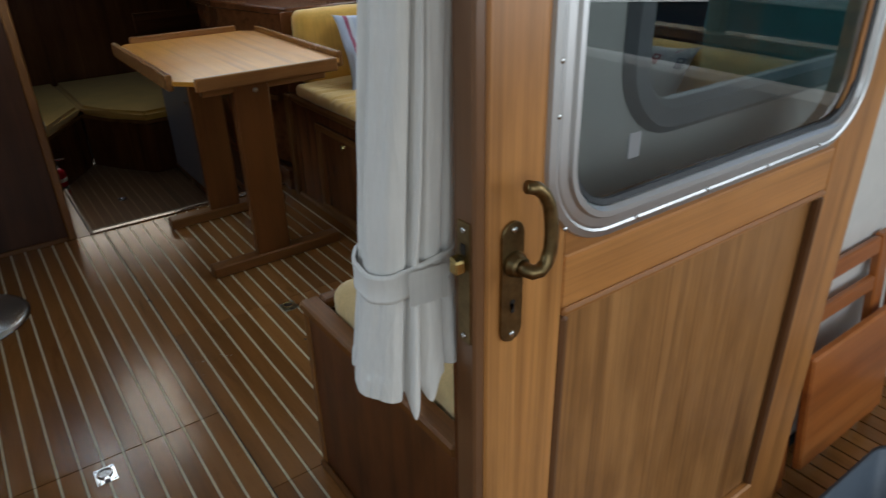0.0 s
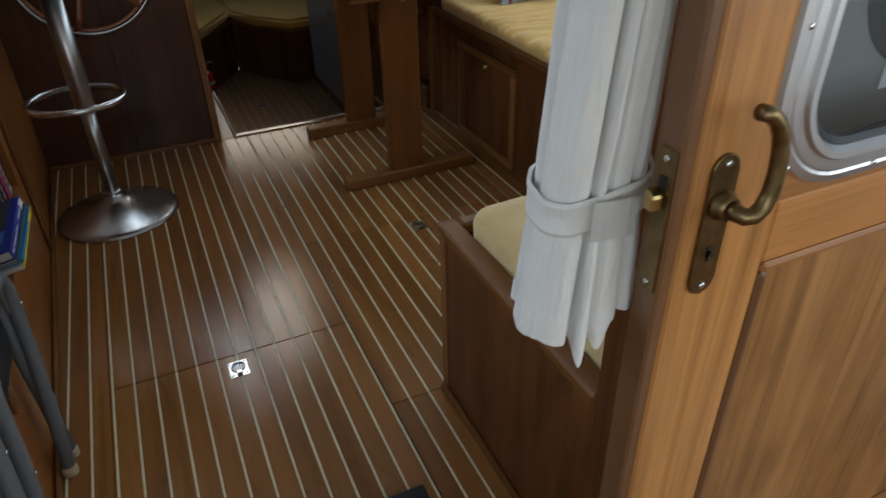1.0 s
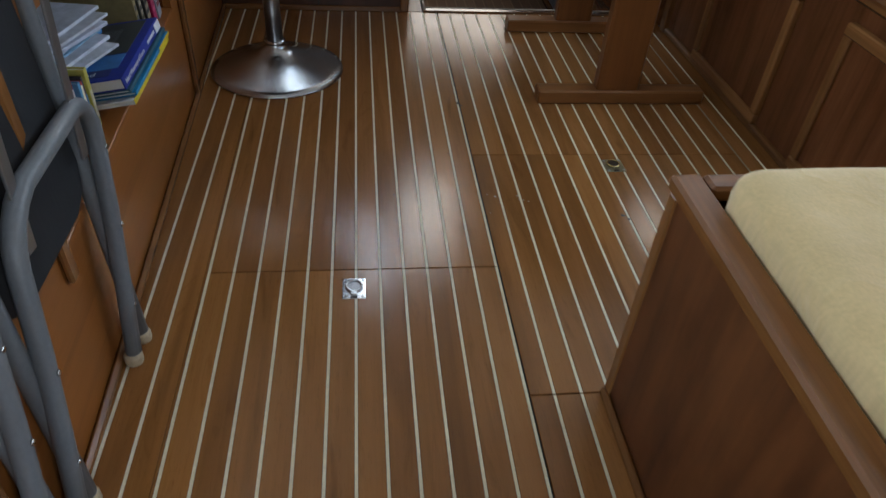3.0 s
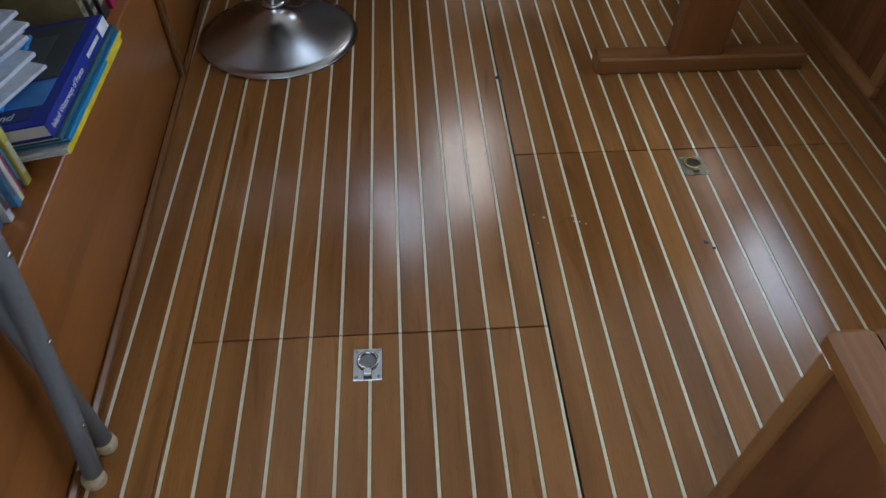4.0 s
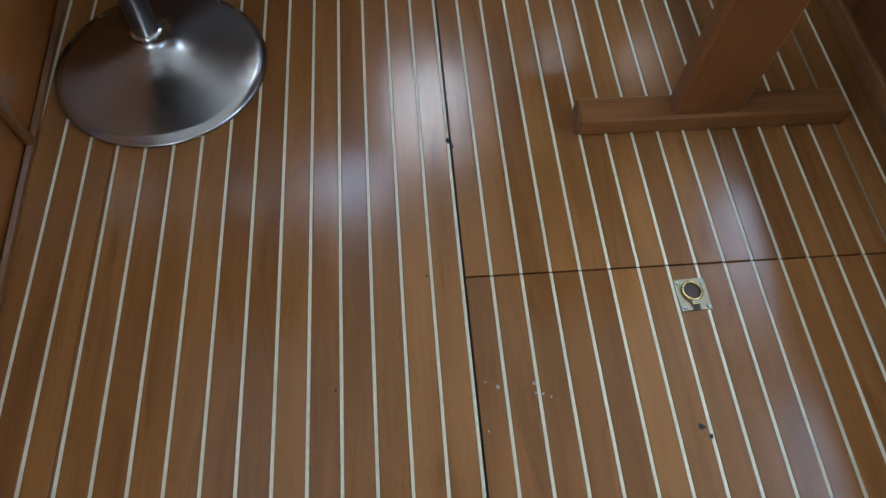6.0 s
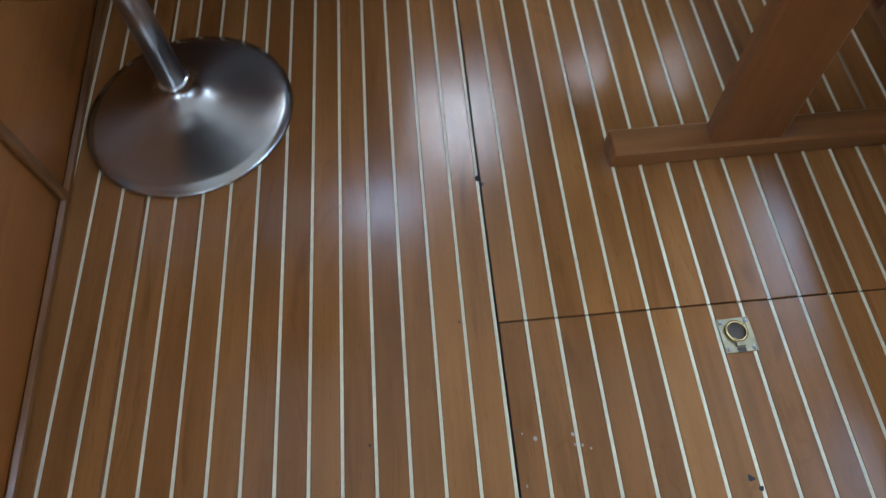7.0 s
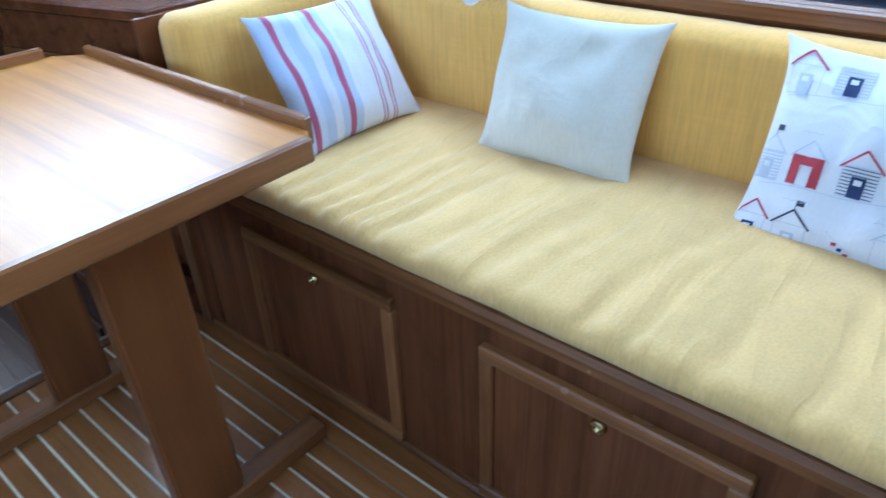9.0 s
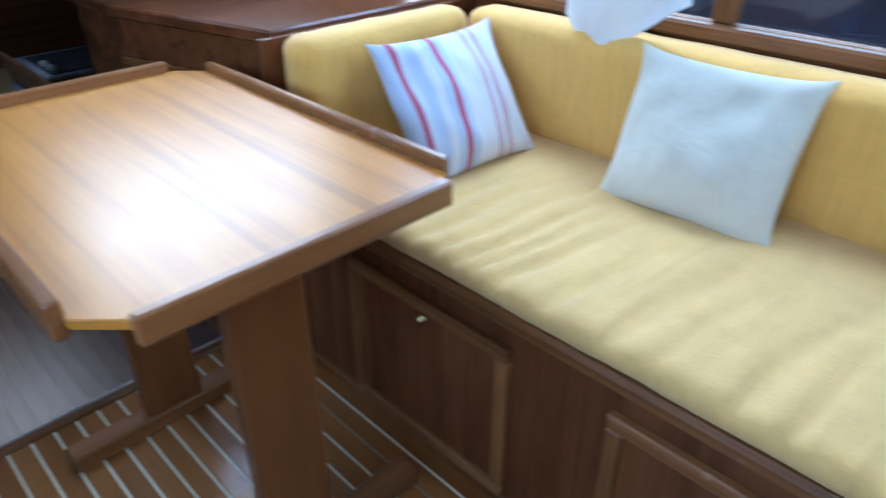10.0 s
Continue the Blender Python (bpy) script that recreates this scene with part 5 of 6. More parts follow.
# ---------------------------------------------------------------- folding chairs against the locker
def folding_chair(dy, dx=0.0, extra=0.0):
    t = thing("folding_chair", (-0.72 + dx, -0.36 + dy, 0), "folded grey tubular steel chair with a black seat, against the locker", "chair", "folded chairs")
    r = 0.0142
    ya, yb = -0.185 + dy, -0.52 + dy

    def x_at(z, off):
        return -0.712 + dx + off - 0.055 * z
    tall = [[(x_at(z, -0.004), y + 0.08 * z, z) for z in zs] for y, zs in ((ya, (0.012, 0.3, 0.6, 0.80)), (yb, (0.80, 0.6, 0.3, 0.012)))]
    top_l, top_r = tall[0][-1], tall[1][0]
    bend = [(x_at(0.86, -0.004), top_l[1] - 0.03, 0.86), (x_at(0.875, -0.004), top_l[1] - 0.07, 0.875), (x_at(0.875, -0.004), top_r[1] + 0.07, 0.875), (x_at(0.86, -0.004), top_r[1] + 0.03, 0.86)]
    part("back_frame", tube(tall[0] + bend + tall[1], r, 12), IRON, t, "grey tubular back frame", True)
    yc, yd = -0.240 + dy, -0.558 + dy
    u, z1, k = 0.25, 0.415, 0.075

    def leg(y, z, turn=0.0):
        return (-0.718 + dx + 0.012 * min(1, 4 * z) - 0.01 * z, y + u * z + turn, z)
    path = [leg(yc, 0.012), leg(yc, 0.15), leg(yc, 0.3), leg(yc, z1)]
    path += [leg(yc, z1 + k * math.sin(radians(a)), -k * (1 - math.cos(radians(a)))) for a in (20, 40, 60, 80)]
    path += [leg(yd, z1 + k * math.sin(radians(a)), k * (1 - math.cos(radians(a)))) for a in (80, 60, 40, 20)]
    path += [leg(yd, z1), leg(yd, 0.3), leg(yd, 0.15), leg(yd, 0.012)]
    part("leg_frame", tube(path, r, 12), IRON, t, "grey tubular leg frame", True)
    for y, off in ((ya, -0.004), (yb, -0.004), (yc, -0.006), (yd, -0.006)):
        part("rubber_foot", lathe([(0.0, 0.0), (0.0155, 0.0), (0.0168, 0.004), (0.0168, 0.018), (0.015, 0.022), (0.0, 0.022)], (x_at(0, off), y, 0.0), 16), CREAM_FOOT, t, "worn cream rubber foot", True)
    m = Matrix.Translation((x_at(0.58, 0.004) - 0.012, -0.36 + dy + 0.035, 0.57)) @ Matrix.Rotation(radians(-3), 4, "Y")
    seat = prism(rounded_rect(-0.165, 0.150, -0.235, 0.20, 0.06), 0, -0.012, 0.012, 0.004)
    part("seat", moved(seat, m), BLACK_CLOTH, t, "flat black seat", False)
    for y in (ya - 0.045, yb + 0.07):
        bar = box(-0.002, 0.002, -0.011, 0.011, -0.14, 0.14, 0.001)
        part("hinge_bar", moved(bar, Matrix.Translation((x_at(0.52, 0.030), y + 0.06, 0.55)) @ Matrix.Rotation(radians(-8), 4, "X")), GREY_STEEL, t, "flat grey hinge bar")
    for y, z in ((yc, 0.12), (yc, 0.27), (yd, 0.12), (yd, 0.27), (yc, 0.40)):
        p = leg(y, z)
        part("rivet", moved(lathe([(0, 0), (0.0045, 0), (0.003, 0.003), (0, 0.003)], (0, 0, 0), 10), Matrix.Translation((p[0] + r - 0.001, p[1], z)) @ Matrix.Rotation(radians(90), 4, "Y")), CHROME, t, "", True)
    return t


GREY_STEEL = metal("flat_grey_steel", (0.32, 0.33, 0.34), 0.4)
folding_chair(0.0)
folding_chair(-0.425, 0.004)


# ---------------------------------------------------------------- books
def ink(rgb):
    return plain("cover_%02d_%02d_%02d" % tuple(int(99 * c) for c in rgb), rgb, 0.5, 40, 0.2, 0.03)


def book(m, length, width, thick, rgb, label, marks=(), name="book"):
    """A book lying flat in its own frame: length along y, width along -x from its spine at x = 0. m places it."""
    t = thing(name, m.translation, label, "book", "books on the shelf")
    c = ink(rgb)
    b = bmesh.new()
    box(-width, 0, 0, length, 0, 0.0022, 0.0006, b)
    box(-width, 0, 0, length, thick - 0.0022, thick, 0.0006, b)
    box(-0.0025, 0.0002, 0, length, 0.0005, thick - 0.0005, 0.0006, b)
    cover = part("cover", moved(b, m), c, t)
    part("page_block", moved(box(-width + 0.003, -0.003, 0.003, length - 0.003, 0.0025, thick - 0.0025, 0.0), m), PAPER, t, "pale page block")
    for (x0, x1, y0, y1, side, col) in marks:
        if side == "top":
            mk = box(x0, x1, y0, y1, thick, thick + 0.0006, 0)
        else:
            mk = box(0.0004, 0.001, y0, y1, x0, x1, 0)
        part("print", moved(mk, m), ink(col), cover)
    return t, cover


def lettering(text, size, m, material, parent):
    cu = bpy.data.curves.new("lettering", "FONT")
    cu.body, cu.size, cu.extrude = text, size, 0.0003
    tmp = bpy.data.objects.new("lettering", cu)
    scene.collection.objects.link(tmp)
    dg = bpy.context.evaluated_depsgraph_get()
    me = bpy.data.meshes.new_from_object(tmp.evaluated_get(dg))
    bpy.data.objects.remove(tmp)
    me.transform(m)
    me.materials.clear()
    me.materials.append(material)
    ob = new("lettering", me)
    ob.parent = parent


def books():
    fx = -0.775
    # a stack lying on the shelf and jutting out over its edge, spines to the room
    tip = Matrix.Rotation(radians(-10), 4, "Y")
    base = Matrix.Translation((-0.722, 0.105, 0.342)) @ tip
    book(base, 0.30, 0.21, 0.010, (0.75, 0.75, 0.74), "thin white brochure at the bottom of the stack", [(0.0, 0.01, 0.0, 0.30, "spine", (0.7, 0.55, 0.02))])
    book(base @ Matrix.Translation((0.005, 0.012, 0.012)), 0.29, 0.21, 0.008, (0.02, 0.25, 0.5), "thin blue and yellow guide in the stack", [(0.001, 0.007, 0.2, 0.29, "spine", (0.75, 0.55, 0.02))])
    book(base @ Matrix.Translation((0.0, 0.004, 0.022)), 0.30, 0.21, 0.008, (0.04, 0.12, 0.16), "thin dark blue guide in the stack")
    t, cover = book(base @ Matrix.Translation((-0.004, 0.0, 0.032)), 0.295, 0.215, 0.024, (0.012, 0.03, 0.30), "thick blue hardback on inland waterways lying on the stack",
                    [(-0.19, -0.02, 0.12, 0.285, "top", (0.06, 0.065, 0.06)), (-0.16, -0.06, 0.16, 0.25, "top", (0.22, 0.24, 0.25)), (-0.19, -0.02, 0.05, 0.115, "top", (0.06, 0.22, 0.52)), (-0.13, -0.03, 0.018, 0.048, "top", (0.02, 0.03, 0.16)), (0.003, 0.021, 0.255, 0.293, "spine", (0.8, 0.8, 0.8))])
    top = base @ Matrix.Translation((-0.004, 0.0, 0.032))
    white = ink((0.8, 0.8, 0.78))
    spine = Matrix(((0, 0, 1, 0.0008), (1, 0, 0, 0), (0, 1, 0, 0.007), (0, 0, 0, 1)))
    lettering("Inland Waterways of France", 0.0125, top @ Matrix.Translation((0, 0.012, 0)) @ spine, white, cover)
    part("print", moved(box(0.0006, 0.0011, 0.185, 0.245, 0.009, 0.015, 0), top), white, cover)
    lettering("Inland", 0.022, top @ Matrix.Translation((-0.11, 0.024, 0.0248)), white, cover)
    # blue guide with an orange band, lying on the hardback
    lean = top @ Matrix.Translation((-0.078, 0.045, 0.026)) @ Matrix.Rotation(radians(8), 4, "Z")
    t, cover = book(lean, 0.21, 0.13, 0.007, (0.02, 0.24, 0.66), "bright blue guide with an orange band", [(-0.13, 0.0, 0.0, 0.026, "top", (0.75, 0.24, 0.03))])
    lettering("France", 0.036, lean @ Matrix.Translation((-0.012, 0.036, 0.0072)) @ Matrix.Rotation(radians(90), 4, "Z"), white, cover)
    # loose papers heaped on top
    for i in range(8):
        m = top @ Matrix.Translation((-0.140 - 0.006 * (i % 3), -0.105 + 0.022 * (i % 4), 0.0345 + 0.0075 * i)) @ Matrix.Rotation(radians(-24 + 4 * (i % 5)), 4, "Z") @ Matrix.Rotation(radians(6), 4, "Y")
        tone = (0.66 - 0.04 * (i % 3), 0.68 - 0.04 * (i % 3), 0.74 - 0.03 * (i % 2))
        book(m, 0.26, 0.19, 0.0055 + 0.0015 * (i % 2), tone if i != 2 else (0.3, 0.5, 0.66), "pale booklet in a loose heap of papers", [(-0.15, -0.02, 0.03, 0.06, "top", (0.05, 0.08, 0.32))] if i in (5, 7) else [])
    # a row of thin spines standing on the shelf
    rng = random.Random(7)
    tints = [(0.75, 0.7, 0.5), (0.5, 0.06, 0.05), (0.05, 0.05, 0.06), (0.55, 0.5, 0.1), (0.06, 0.07, 0.1), (0.2, 0.22, 0.25), (0.12, 0.13, 0.2), (0.7, 0.7, 0.7), (0.35, 0.05, 0.08), (0.1, 0.3, 0.5)]
    y = -0.225
    i = 0
    while y < 0.088:
        th = rng.uniform(0.008, 0.016)
        h = rng.uniform(0.115, 0.135) if y < 0.0 else rng.uniform(0.10, 0.12)
        m = Matrix.Translation((fx - 0.012 - 0.012 * rng.random(), y, 0.304)) @ Matrix.Rotation(radians(-3 + 5 * rng.random()), 4, "X") @ Matrix.Rotation(radians(90), 4, "X") @ Matrix.Translation((0, 0, -th))
        book(m, h, 0.14, th, tints[i % 10], "slim upright volume on the shelf", [(0.002, th - 0.002, 0.02, 0.075, "spine", tints[(i + 7) % 10])])
        y += th + 0.002
        i += 1
    # tall books by the end of the shelf
    for y, th, h, w, rgb, lab, mk in (
            (0.60, 0.030, 0.27, 0.21, (0.33, 0.34, 0.38), "tall grey ring binder standing at the shelf end", (0.2, 0.05, 0.05)),
            (0.565, 0.026, 0.265, 0.20, (0.42, 0.012, 0.09), "tall magenta binder with punched edge", (0.62, 0.1, 0.2)),
            (0.52, 0.030, 0.25, 0.19, (0.03, 0.03, 0.03), "dark photographic hardback standing upright", (0.35, 0.3, 0.2)),
            (0.485, 0.022, 0.24, 0.19, (0.05, 0.055, 0.045), "dark green paperback standing upright", (0.4, 0.36, 0.25)),
            (0.455, 0.018, 0.24, 0.19, (0.33, 0.27, 0.12), "ochre paperback standing upright", (0.1, 0.1, 0.1))):
        m = Matrix.Translation((fx - 0.018 - 0.035 * (0.62 - y), y + 0.02, 0.304)) @ Matrix.Rotation(radians(9), 4, "X") @ Matrix.Rotation(radians(90), 4, "X") @ Matrix.Translation((0, 0, -th))
        marks = [(0.004, th - 0.004, 0.03 + 0.024 * k, 0.042 + 0.024 * k, "spine", mk) for k in range(9 if "punched" in lab else 3)]
        book(m, h, w, th, rgb, lab, marks)


books()


# ---------------------------------------------------------------- door mat
def door_mat():
    x0, x1, y0, y1 = -0.637, -0.022, -0.985, -0.612
    t = thing("door_mat", ((x0 + x1) / 2, (y0 + y1) / 2, 0), "black rubber door mat with brown coir herringbone inserts", "mat")
    part("rubber_base", box(x0 + 0.02, x1 - 0.02, y0 + 0.02, y1 - 0.02, 0.001, 0.006, 0), RUBBER, t)
    br = bmesh.new()
    for a in ((x0, x1, y0, y0 + 0.032), (x0, x1, y1 - 0.032, y1), (x0, x0 + 0.032, y0 + 0.032, y1 - 0.032), (x1 - 0.032, x1, y0 + 0.032, y1 - 0.032)):
        box(*a, 0.001, 0.011, 0.003, br)
    for k in range(3):
        e = 0.006 + 0.009 * k
        for a in ((x0 + e, x1 - e, y1 - e - 0.003, y1 - e), (x0 + e, x1 - e, y0 + e, y0 + e + 0.003), (x0 + e, x0 + e + 0.003, y0 + e + 0.003, y1 - e - 0.003), (x1 - e - 0.003, x1 - e, y0 + e + 0.003, y1 - e - 0.003)):
            box(*a, 0.0105, 0.0122, 0.0006, br)
    part("border", br, RUBBER, t, "ridged rubber border")
    w, gap = 0.034, 0.0048
    rot = Matrix.Translation(((x0 + x1) / 2, (y0 + y1) / 2, 0)) @ Matrix.Rotation(radians(45), 4, "Z")
    coir = bmesh.new()
    rng = random.Random(3)
    lim = (x0 + 0.034, x1 - 0.034, y0 + 0.034, y1 - 0.034)
    for i in range(-8, 9):
        for j in range(-26, 27):
            for a0, b0, la, lb in ((4 * i + j, j, 2, 1), (4 * i + j + 2, j - 1, 1, 2)):
                pts = []
                ok = 0
                na, nb = (10, 5) if la == 2 else (5, 10)
                grid = []
                for q in range(nb + 1):
                    row = []
                    for p in range(na + 1):
                        v = rot @ Vector((a0 * w + gap + (la * w - 2 * gap) * p / na, b0 * w + gap + (lb * w - 2 * gap) * q / nb, 0))
                        edge = p in (0, na) or q in (0, nb)
                        weave = 0.0022 * math.sin(p * 2.5 + i) * math.sin(q * 2.5 + j) + rng.uniform(-0.0016, 0.0016)
                        v.z = 0.0055 if edge else 0.0095 + weave
                        row.append(v)
                    grid.append(row)
                verts = {}
                for q in range(nb):
                    for p in range(na):
                        c = [grid[q][p], grid[q][p + 1], grid[q + 1][p + 1], grid[q + 1][p]]
                        if all(lim[0] < v.x < lim[1] and lim[2] < v.y < lim[3] for v in c):
                            ks = [(p, q), (p + 1, q), (p + 1, q + 1), (p, q + 1)]
                            for k, v in zip(ks, c):
                                if k not in verts:
                                    verts[k] = coir.verts.new(v)
                            coir.faces.new([verts[k] for k in ks])
    tagged(part("coir_insert", coir, COIR, t, "bristly brown coir inserts"), kind="stuff")
    ribs = bmesh.new()
    box(x0 + 0.03, x1 - 0.03, y0 + 0.03, y1 - 0.03, 0.0058, 0.0064, 0, ribs)
    part("rubber_web", ribs, RUBBER, t)


door_mat()


# ---------------------------------------------------------------- flush ring pulls in the floor
def ring_pull(x, y, z, material, label, w=0.05, l=0.062, turn=0.0):
    t = thing("ring_pull", (x, y, z), label, "hatch pull", "floor hatch pulls")
    m = Matrix.Translation((x, y, z)) @ Matrix.Rotation(radians(turn), 4, "Z")
    pl = bmesh.new()
    box(-w / 2, w / 2, -l / 2, l / 2, 0.0002, 0.0022, 0.0008, pl)
    part("plate", moved(pl, m), material, t)
    # no hollow here: a darker disc paints the shade inside the ring
    part("dish", moved(lathe([(0.0, 0.0023), (0.0155, 0.0023), (0.0165, 0.003), (0.0, 0.003)], (0, 0.006, 0), 24), m), DIM_CHROME if material is CHROME else RECESS_SHADE, t, "dark recess")
    ring = [(0.0165 * math.cos(a), 0.006 + 0.0165 * math.sin(a), 0.0045) for a in (2 * math.pi * i / 28 for i in range(28))]
    part("ring", moved(tube(ring, 0.0027, 8, None, True), m), CHROME if material is CHROME else GOLD, t, "", True)
    part("hinge", moved(box(-0.0075, 0.0075, -0.021, -0.0115, 0.0021, 0.0065, 0.001), m), material, t)
    part("slot", moved(box(-0.007, 0.007, -l / 2 + 0.001, -l / 2 + 0.008, 0.0021, 0.0026, 0), m), RECESS_SHADE, t)
    for sx in (-1, 1):
        for sy in (-1, 1):
            part("screw", moved(lathe([(0, 0.0022), (0.0036, 0.0022), (0.003, 0.0032), (0, 0.0032)], (sx * (w / 2 - 0.0065), sy * (l / 2 - 0.0065), 0), 10), m), STEEL, t, "", True)


# metal darkened to the shade of the pulls' hollows
RECESS_SHADE = metal("dark_recess", (0.07, 0.055, 0.045), 0.45)
PALE_BRASS = metal("pale_brass", (0.36, 0.31, 0.19), 0.36, None, 0.35)
ring_pull(-0.316, -0.062, 0.0, CHROME, "bright chrome flush ring pull set in the floor hatch")
ring_pull(0.394, 0.404, 0.0, PALE_BRASS, "dull brass flush ring pull set in the floor hatch", 0.055, 0.06, 2)
ring_pull(0.376, 3.34, -0.55, CHROME, "chrome flush ring pull in the sunken floor", 0.055, 0.07)

DRIP = plain("dried_drip", (0.4, 0.34, 0.27), 0.6)
# small drips of pale paint on the hatch
drips = bmesh.new()
rng = random.Random(11)
for x, y, r in ((0.039, 0.266, 0.0052), (0.098, 0.268, 0.0045), (0.099, 0.252, 0.003), (0.110, 0.250, 0.0035), (0.122, 0.244, 0.0028), (0.02, 0.275, 0.0022), (0.017, 0.197, 0.0028), (-0.10, 0.31, 0.002)):
    r *= 0.65
    pts = [(x + r * (0.8 + 0.4 * rng.random()) * math.cos(a), y + r * (0.8 + 0.4 * rng.random()) * math.sin(a)) for a in (2 * math.pi * i / 10 for i in range(10))]
    prism(pts, 2, 0.0001, 0.0005, 0, drips)
solo("paint_drips", drips, DRIP, "small pale drips dried on the floor planks", "stain", kind="stuff")
specks = bmesh.new()
for x, y, r in ((-0.217, 0.278, 0.0022), (0.002, 0.758, 0.006), (0.008, 0.745, 0.004), (-0.06, 0.47, 0.002), (0.35, 0.18, 0.006), (0.361, 0.165, 0.004)):
    pts = [(x + r * (0.6 + 0.6 * rng.random()) * math.cos(a), y + r * (0.6 + 0.8 * rng.random()) * math.sin(a)) for a in (2 * math.pi * i / 10 for i in range(10))]
    prism(pts, 2, 0.0001, 0.0005, 0, specks)
solo("dark_specks", specks, GROOVE, "small dark nicks in the floor planks", "stain", kind="stuff")


# ---------------------------------------------------------------- fire extinguisher and torch
def extinguisher():
    x, y, z = -0.002, 3.02, -0.40
    t = thing("fire_extinguisher", (x, y, z), "red fire extinguisher with a dark label band on the cabin partition", "fire extinguisher")
    part("cylinder", lathe([(0, 0.0), (0.042, 0.0), (0.049, 0.008), (0.049, 0.215), (0.042, 0.242), (0.024, 0.258), (0, 0.258)], (x, y, z), 28), RED_PAINT, t, "", True)
    part("label_band", lathe([(0.0494, 0.118), (0.0499, 0.12), (0.0499, 0.146), (0.0494, 0.148)], (x, y, z), 28), BLACK, t, "dark label band", True)
    part("label", lathe([(0.0494, 0.176), (0.0498, 0.178), (0.0498, 0.196), (0.0494, 0.198)], (x, y, z), 28), WHITE_PAINT, t, "pale label", True)
    part("neck", lathe([(0, 0.256), (0.018, 0.256), (0.018, 0.285), (0.026, 0.29), (0.026, 0.305), (0, 0.305)], (x, y, z), 18), BLACK, t, "", True)
    part("lever", box(x - 0.012, x + 0.06, y - 0.009, y + 0.009, z + 0.306, z + 0.317, 0.003), CHROME, t)
    part("gauge", moved(lathe([(0, 0), (0.016, 0), (0.016, 0.007), (0, 0.007)], (0, 0, 0), 16), pose(x, y - 0.018, z + 0.272, 90, 0, 0)), WHITE_PAINT, t, "", True)
    part("bracket", box(-0.057, x, y - 0.014, y + 0.014, z + 0.06, z + 0.085, 0.002), BLACK, t)
    k = thing("torch", (-0.022, 2.92, 0.0), "pale grey torch clipped to the partition above the extinguisher", "torch")
    part("tube", lathe([(0, 0.0), (0.02, 0.0), (0.02, 0.11), (0.028, 0.14), (0.028, 0.175), (0, 0.175)], (-0.022, 2.92, 0.0), 18), ALU, k, "", True)
    part("clip", box(-0.057, -0.022, 2.91, 2.93, 0.04, 0.06, 0.002), BLACK, k)


extinguisher()


# ---------------------------------------------------------------- cockpit outside the door
deck_t = thing("floor_cockpit", (0.2, -2.0, -0.02), "teak cockpit deck with pale caulking", "deck", kind="structure")
part("underlay", box(-1.66, 1.66, -3.4, -1.022, -0.09, -0.0265, 0), HOLLY, deck_t)
for k in range(-31, 32):
    part("plank", low_box(k * P + 0.003, (k + 1) * P - 0.003, -3.39, -1.024, -0.026, -0.02), TEAK_FLOOR, deck_t)

for nm, bm, lab in (
        ("wall_cockpit_port", box(-1.75, -1.66, -3.4, -0.99, -0.1, 0.75, 0.02), "white cockpit coaming"),
        ("wall_cockpit_starboard", box(1.66, 1.75, -3.4, -0.99, -0.1, 0.75, 0.02), "white cockpit coaming"),
        ("wall_cockpit_aft", box(-1.75, 1.75, -3.5, -3.4, -0.1, 0.75, 0.02), "white cockpit transom")):
    solo(nm, bm, WHITE_PAINT, lab, "wall", kind="structure")


def folded_deck_chair():
    t = thing("deck_chair", (1.05, -1.05, -0.02), "folded varnished teak deck chair leaning on the white bulkhead", "chair")
    m = Matrix.Translation((1.0, -1.075, -0.018)) @ Matrix.Rotation(radians(-6), 4, "X")
    part("back_leg", moved(box(0.0, 0.05, 0.0, 0.022, 0.0, 0.55, 0.004), m), DECK_Z, t)
    part("back_leg", moved(box(0.38, 0.43, 0.0, 0.022, 0.0, 0.55, 0.004), m), DECK_Z, t)
    part("back_rail", moved(box(0.052, 0.378, 0.002, 0.02, 0.50, 0.545, 0.004), m), DECK_X, t)
    part("back_rail", moved(box(0.052, 0.378, 0.002, 0.02, 0.40, 0.44, 0.004), m), DECK_X, t)
    part("seat_panel", moved(box(0.03, 0.44, -0.04, -0.018, 0.05, 0.36, 0.005), m), DECK_X, t)
    part("front_leg", moved(box(-0.03, 0.008, -0.016, -0.002, 0.0, 0.40, 0.004), m), DECK_Z, t)
    part("front_leg", moved(box(0.435, 0.473, -0.016, -0.002, 0.0, 0.40, 0.004), m), DECK_Z, t)


DECK_X = wood("deck_chair_teak_x", (0.34, 0.098, 0.02), (0.42, 0.13, 0.028), (0.48, 0.165, 0.04), 0, 0.35, 9, 0.4, 0.1, 0.1)
DECK_Z = wood("deck_chair_teak_z", (0.34, 0.098, 0.02), (0.42, 0.13, 0.028), (0.48, 0.165, 0.04), 2, 0.35, 9, 0.4, 0.1, 0.1)

folded_deck_chair()
# unseen roof, added so the cockpit gets its light from the sides
solo("canopy", box(-1.8, 1.8, -3.4, -0.995, 2.02, 2.05, 0.01), HEADLINER, "assumed cream canopy over the cockpit, out of view", "canopy", kind="structure")


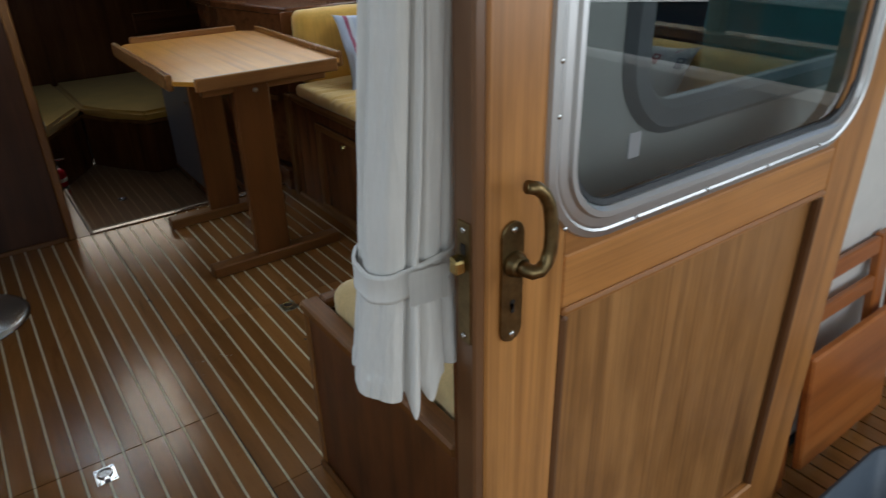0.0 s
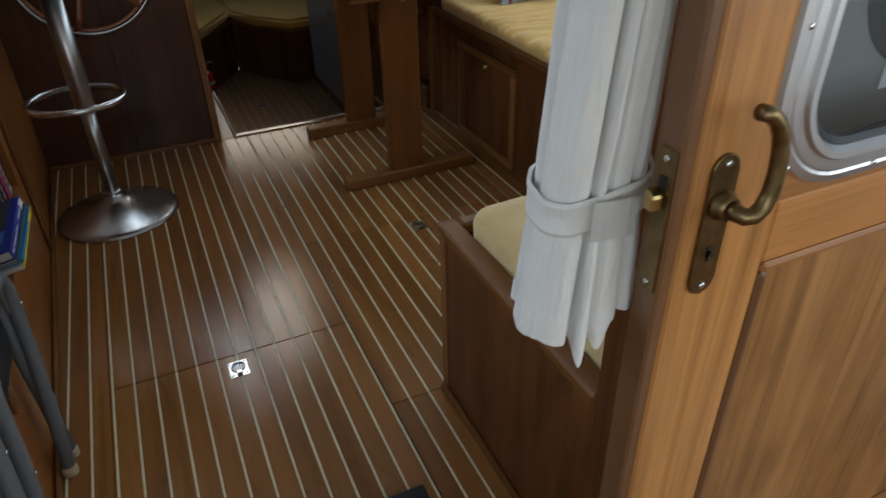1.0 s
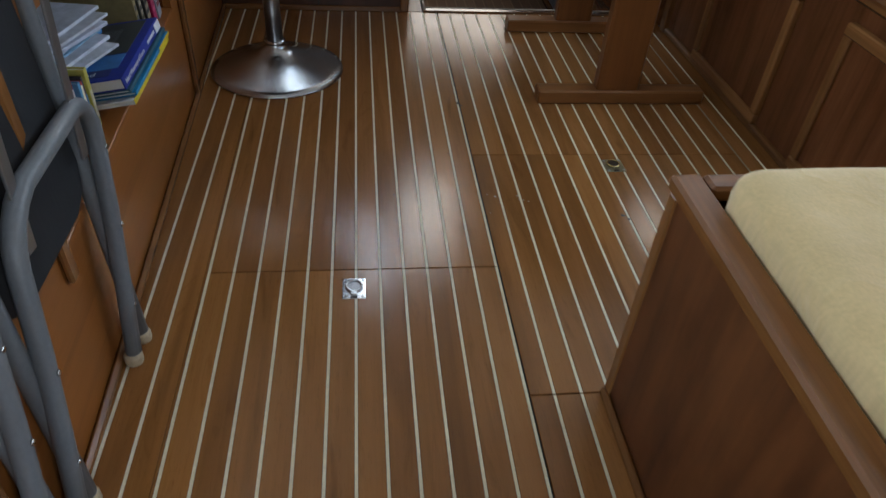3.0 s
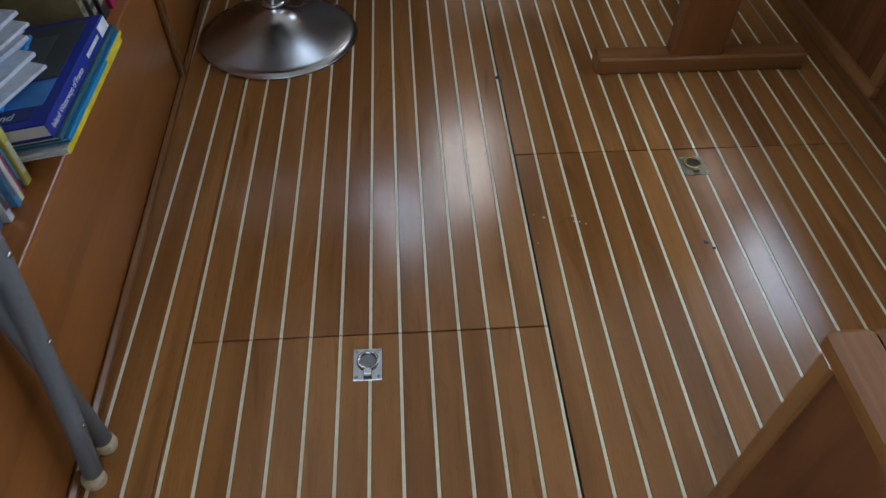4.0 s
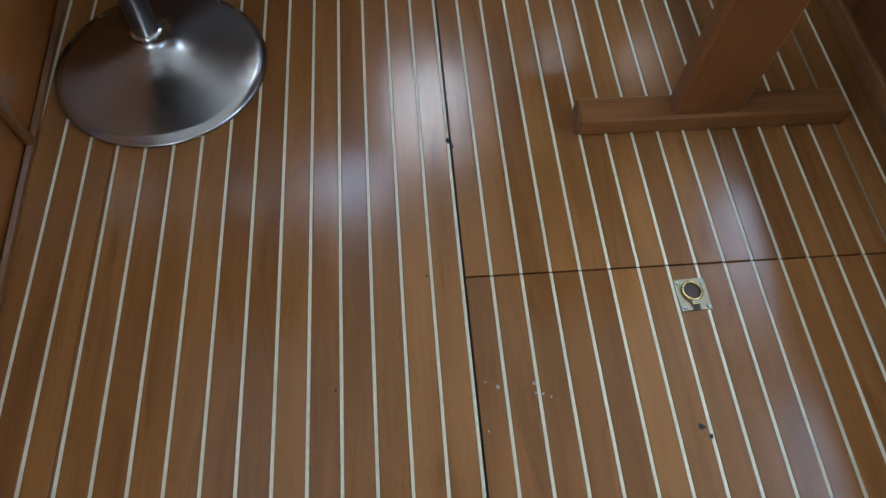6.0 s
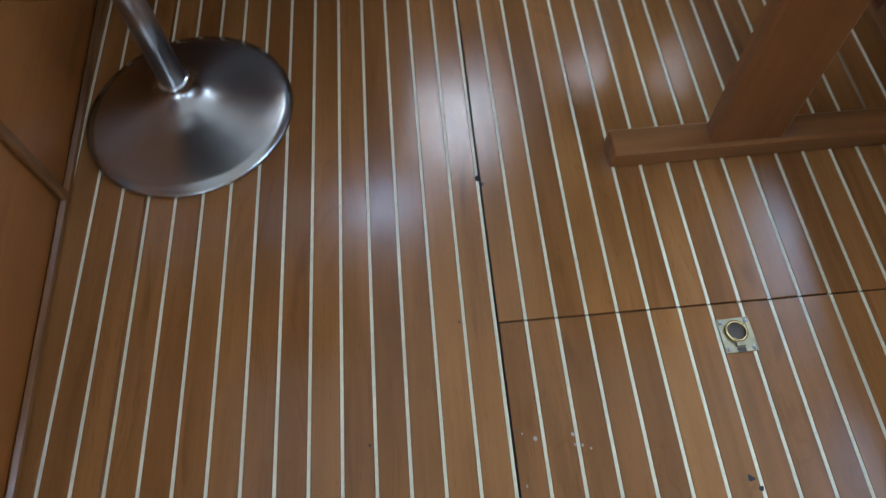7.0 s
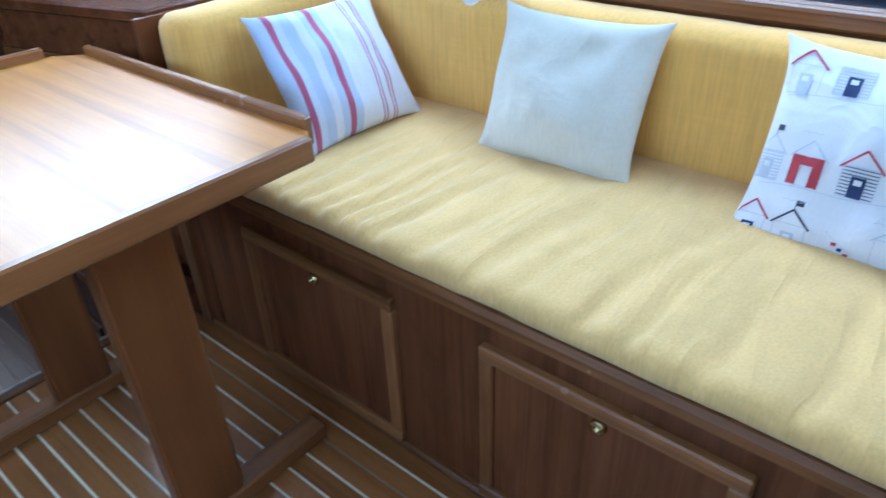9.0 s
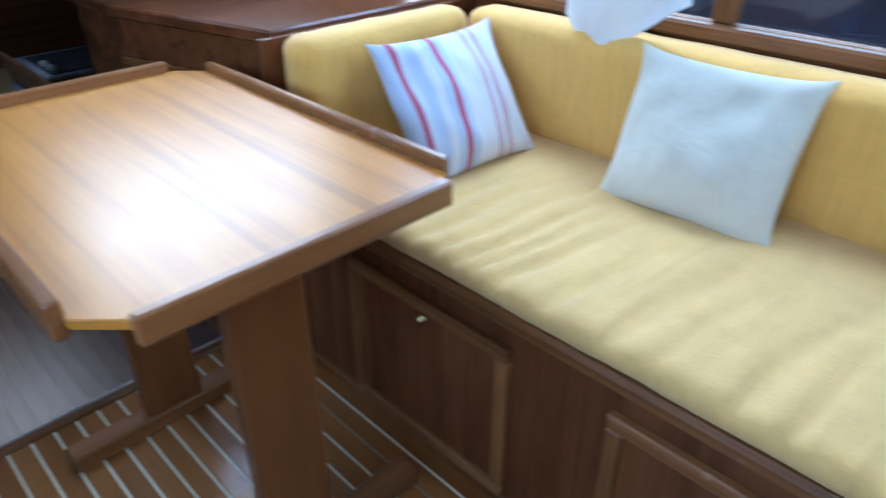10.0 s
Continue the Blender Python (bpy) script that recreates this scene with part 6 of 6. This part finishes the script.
def bucket():
    t = thing("storage_bin", (1.0, -1.36, -0.02), "blue-grey plastic bin with a blue lid inside", "bin")
    lo = rounded_rect(0.85, 1.15, -1.50, -1.24, 0.05)
    hi = rounded_rect(0.82, 1.18, -1.53, -1.215, 0.06)
    b = bmesh.new()
    rings = []
    for pts, z, s in ((lo, -0.018, 1.0), (hi, 0.125, 1.0), (hi, 0.130, 1.04), (hi, 0.120, 1.045), (hi, 0.125, 0.975), (lo, -0.008, 0.97)):
        cx, cy = 1.0, -1.3725
        rings.append([b.verts.new((cx + (p[0] - cx) * s, cy + (p[1] - cy) * s, z)) for p in pts])
    for u, v in zip(rings[:2] + rings[2:3], rings[1:3] + rings[4:5]):
        for i in range(len(u)):
            j = (i + 1) % len(u)
            b.faces.new((u[i], u[j], v[j], v[i]))
    for i in range(len(lo)):
        j = (i + 1) % len(lo)
        b.faces.new((rings[4][i], rings[4][j], rings[5][j], rings[5][i]))
    b.faces.new(rings[0])
    b.faces.new(rings[5])
    part("body", b, GREY_BIN, t, "", True)
    solo("bottle", lathe([(0, -0.005), (0.04, -0.005), (0.04, 0.085), (0.03, 0.098), (0.03, 0.11), (0, 0.11)], (0.99, -1.34, 0), 24), BLUE, "bright blue plastic bottle standing in the bin", "bottle", smooth=True)


bucket()

# ---------------------------------------------------------------- harbour outside
solo("water", box(-400, 400, -400, 400, -1.4, -1.2, 0), WATER_MAT, "dark harbour water reaching to the horizon", "water", kind="structure")
solo("neighbour_hull", prism([(2.7, -1.2), (2.55, 0.0), (2.5, 0.87), (4.8, 0.87), (4.8, -1.2)], 1, -3.6, 9.0, 0.02), NAVY_HULL, "dark navy hull of the boat moored alongside", "boat")
solo("gunwale", prism([(2.44, 0.872), (2.44, 0.915), (4.86, 0.915), (4.86, 0.872)], 1, -3.6, 9.0, 0.01), WHITE_PAINT, "pale gunwale strip of the boat moored alongside", "boat trim")
solo("side_deck", box(1.76, 2.36, -3.4, 4.5, 0.2, 0.26, 0.02), WHITE_PAINT, "white side deck outside the cabin windows", "deck", kind="structure")
solo("boat_cover", cushion_mesh(1.9, 2.3, -2.2, -0.62, 0.258, 1.25, 0.15, 0.08, 0.012, 0.03, 4), TEAL_COVER, "teal canvas cover over gear on the side deck", "cover", smooth=True)
solo("quay", box(-9, -6, -40, 40, -1.4, 0.2, 0.05), QUAY, "grey stone quay", "quay", kind="structure")

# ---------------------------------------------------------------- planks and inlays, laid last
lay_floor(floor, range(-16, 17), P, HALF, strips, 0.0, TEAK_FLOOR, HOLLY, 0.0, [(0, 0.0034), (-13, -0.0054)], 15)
for y0, y1 in strips(-12):
    part("plank", low_box(-0.6312, -0.6275, y0, y1, -0.006, 0.0), TEAK_FLOOR, floor)
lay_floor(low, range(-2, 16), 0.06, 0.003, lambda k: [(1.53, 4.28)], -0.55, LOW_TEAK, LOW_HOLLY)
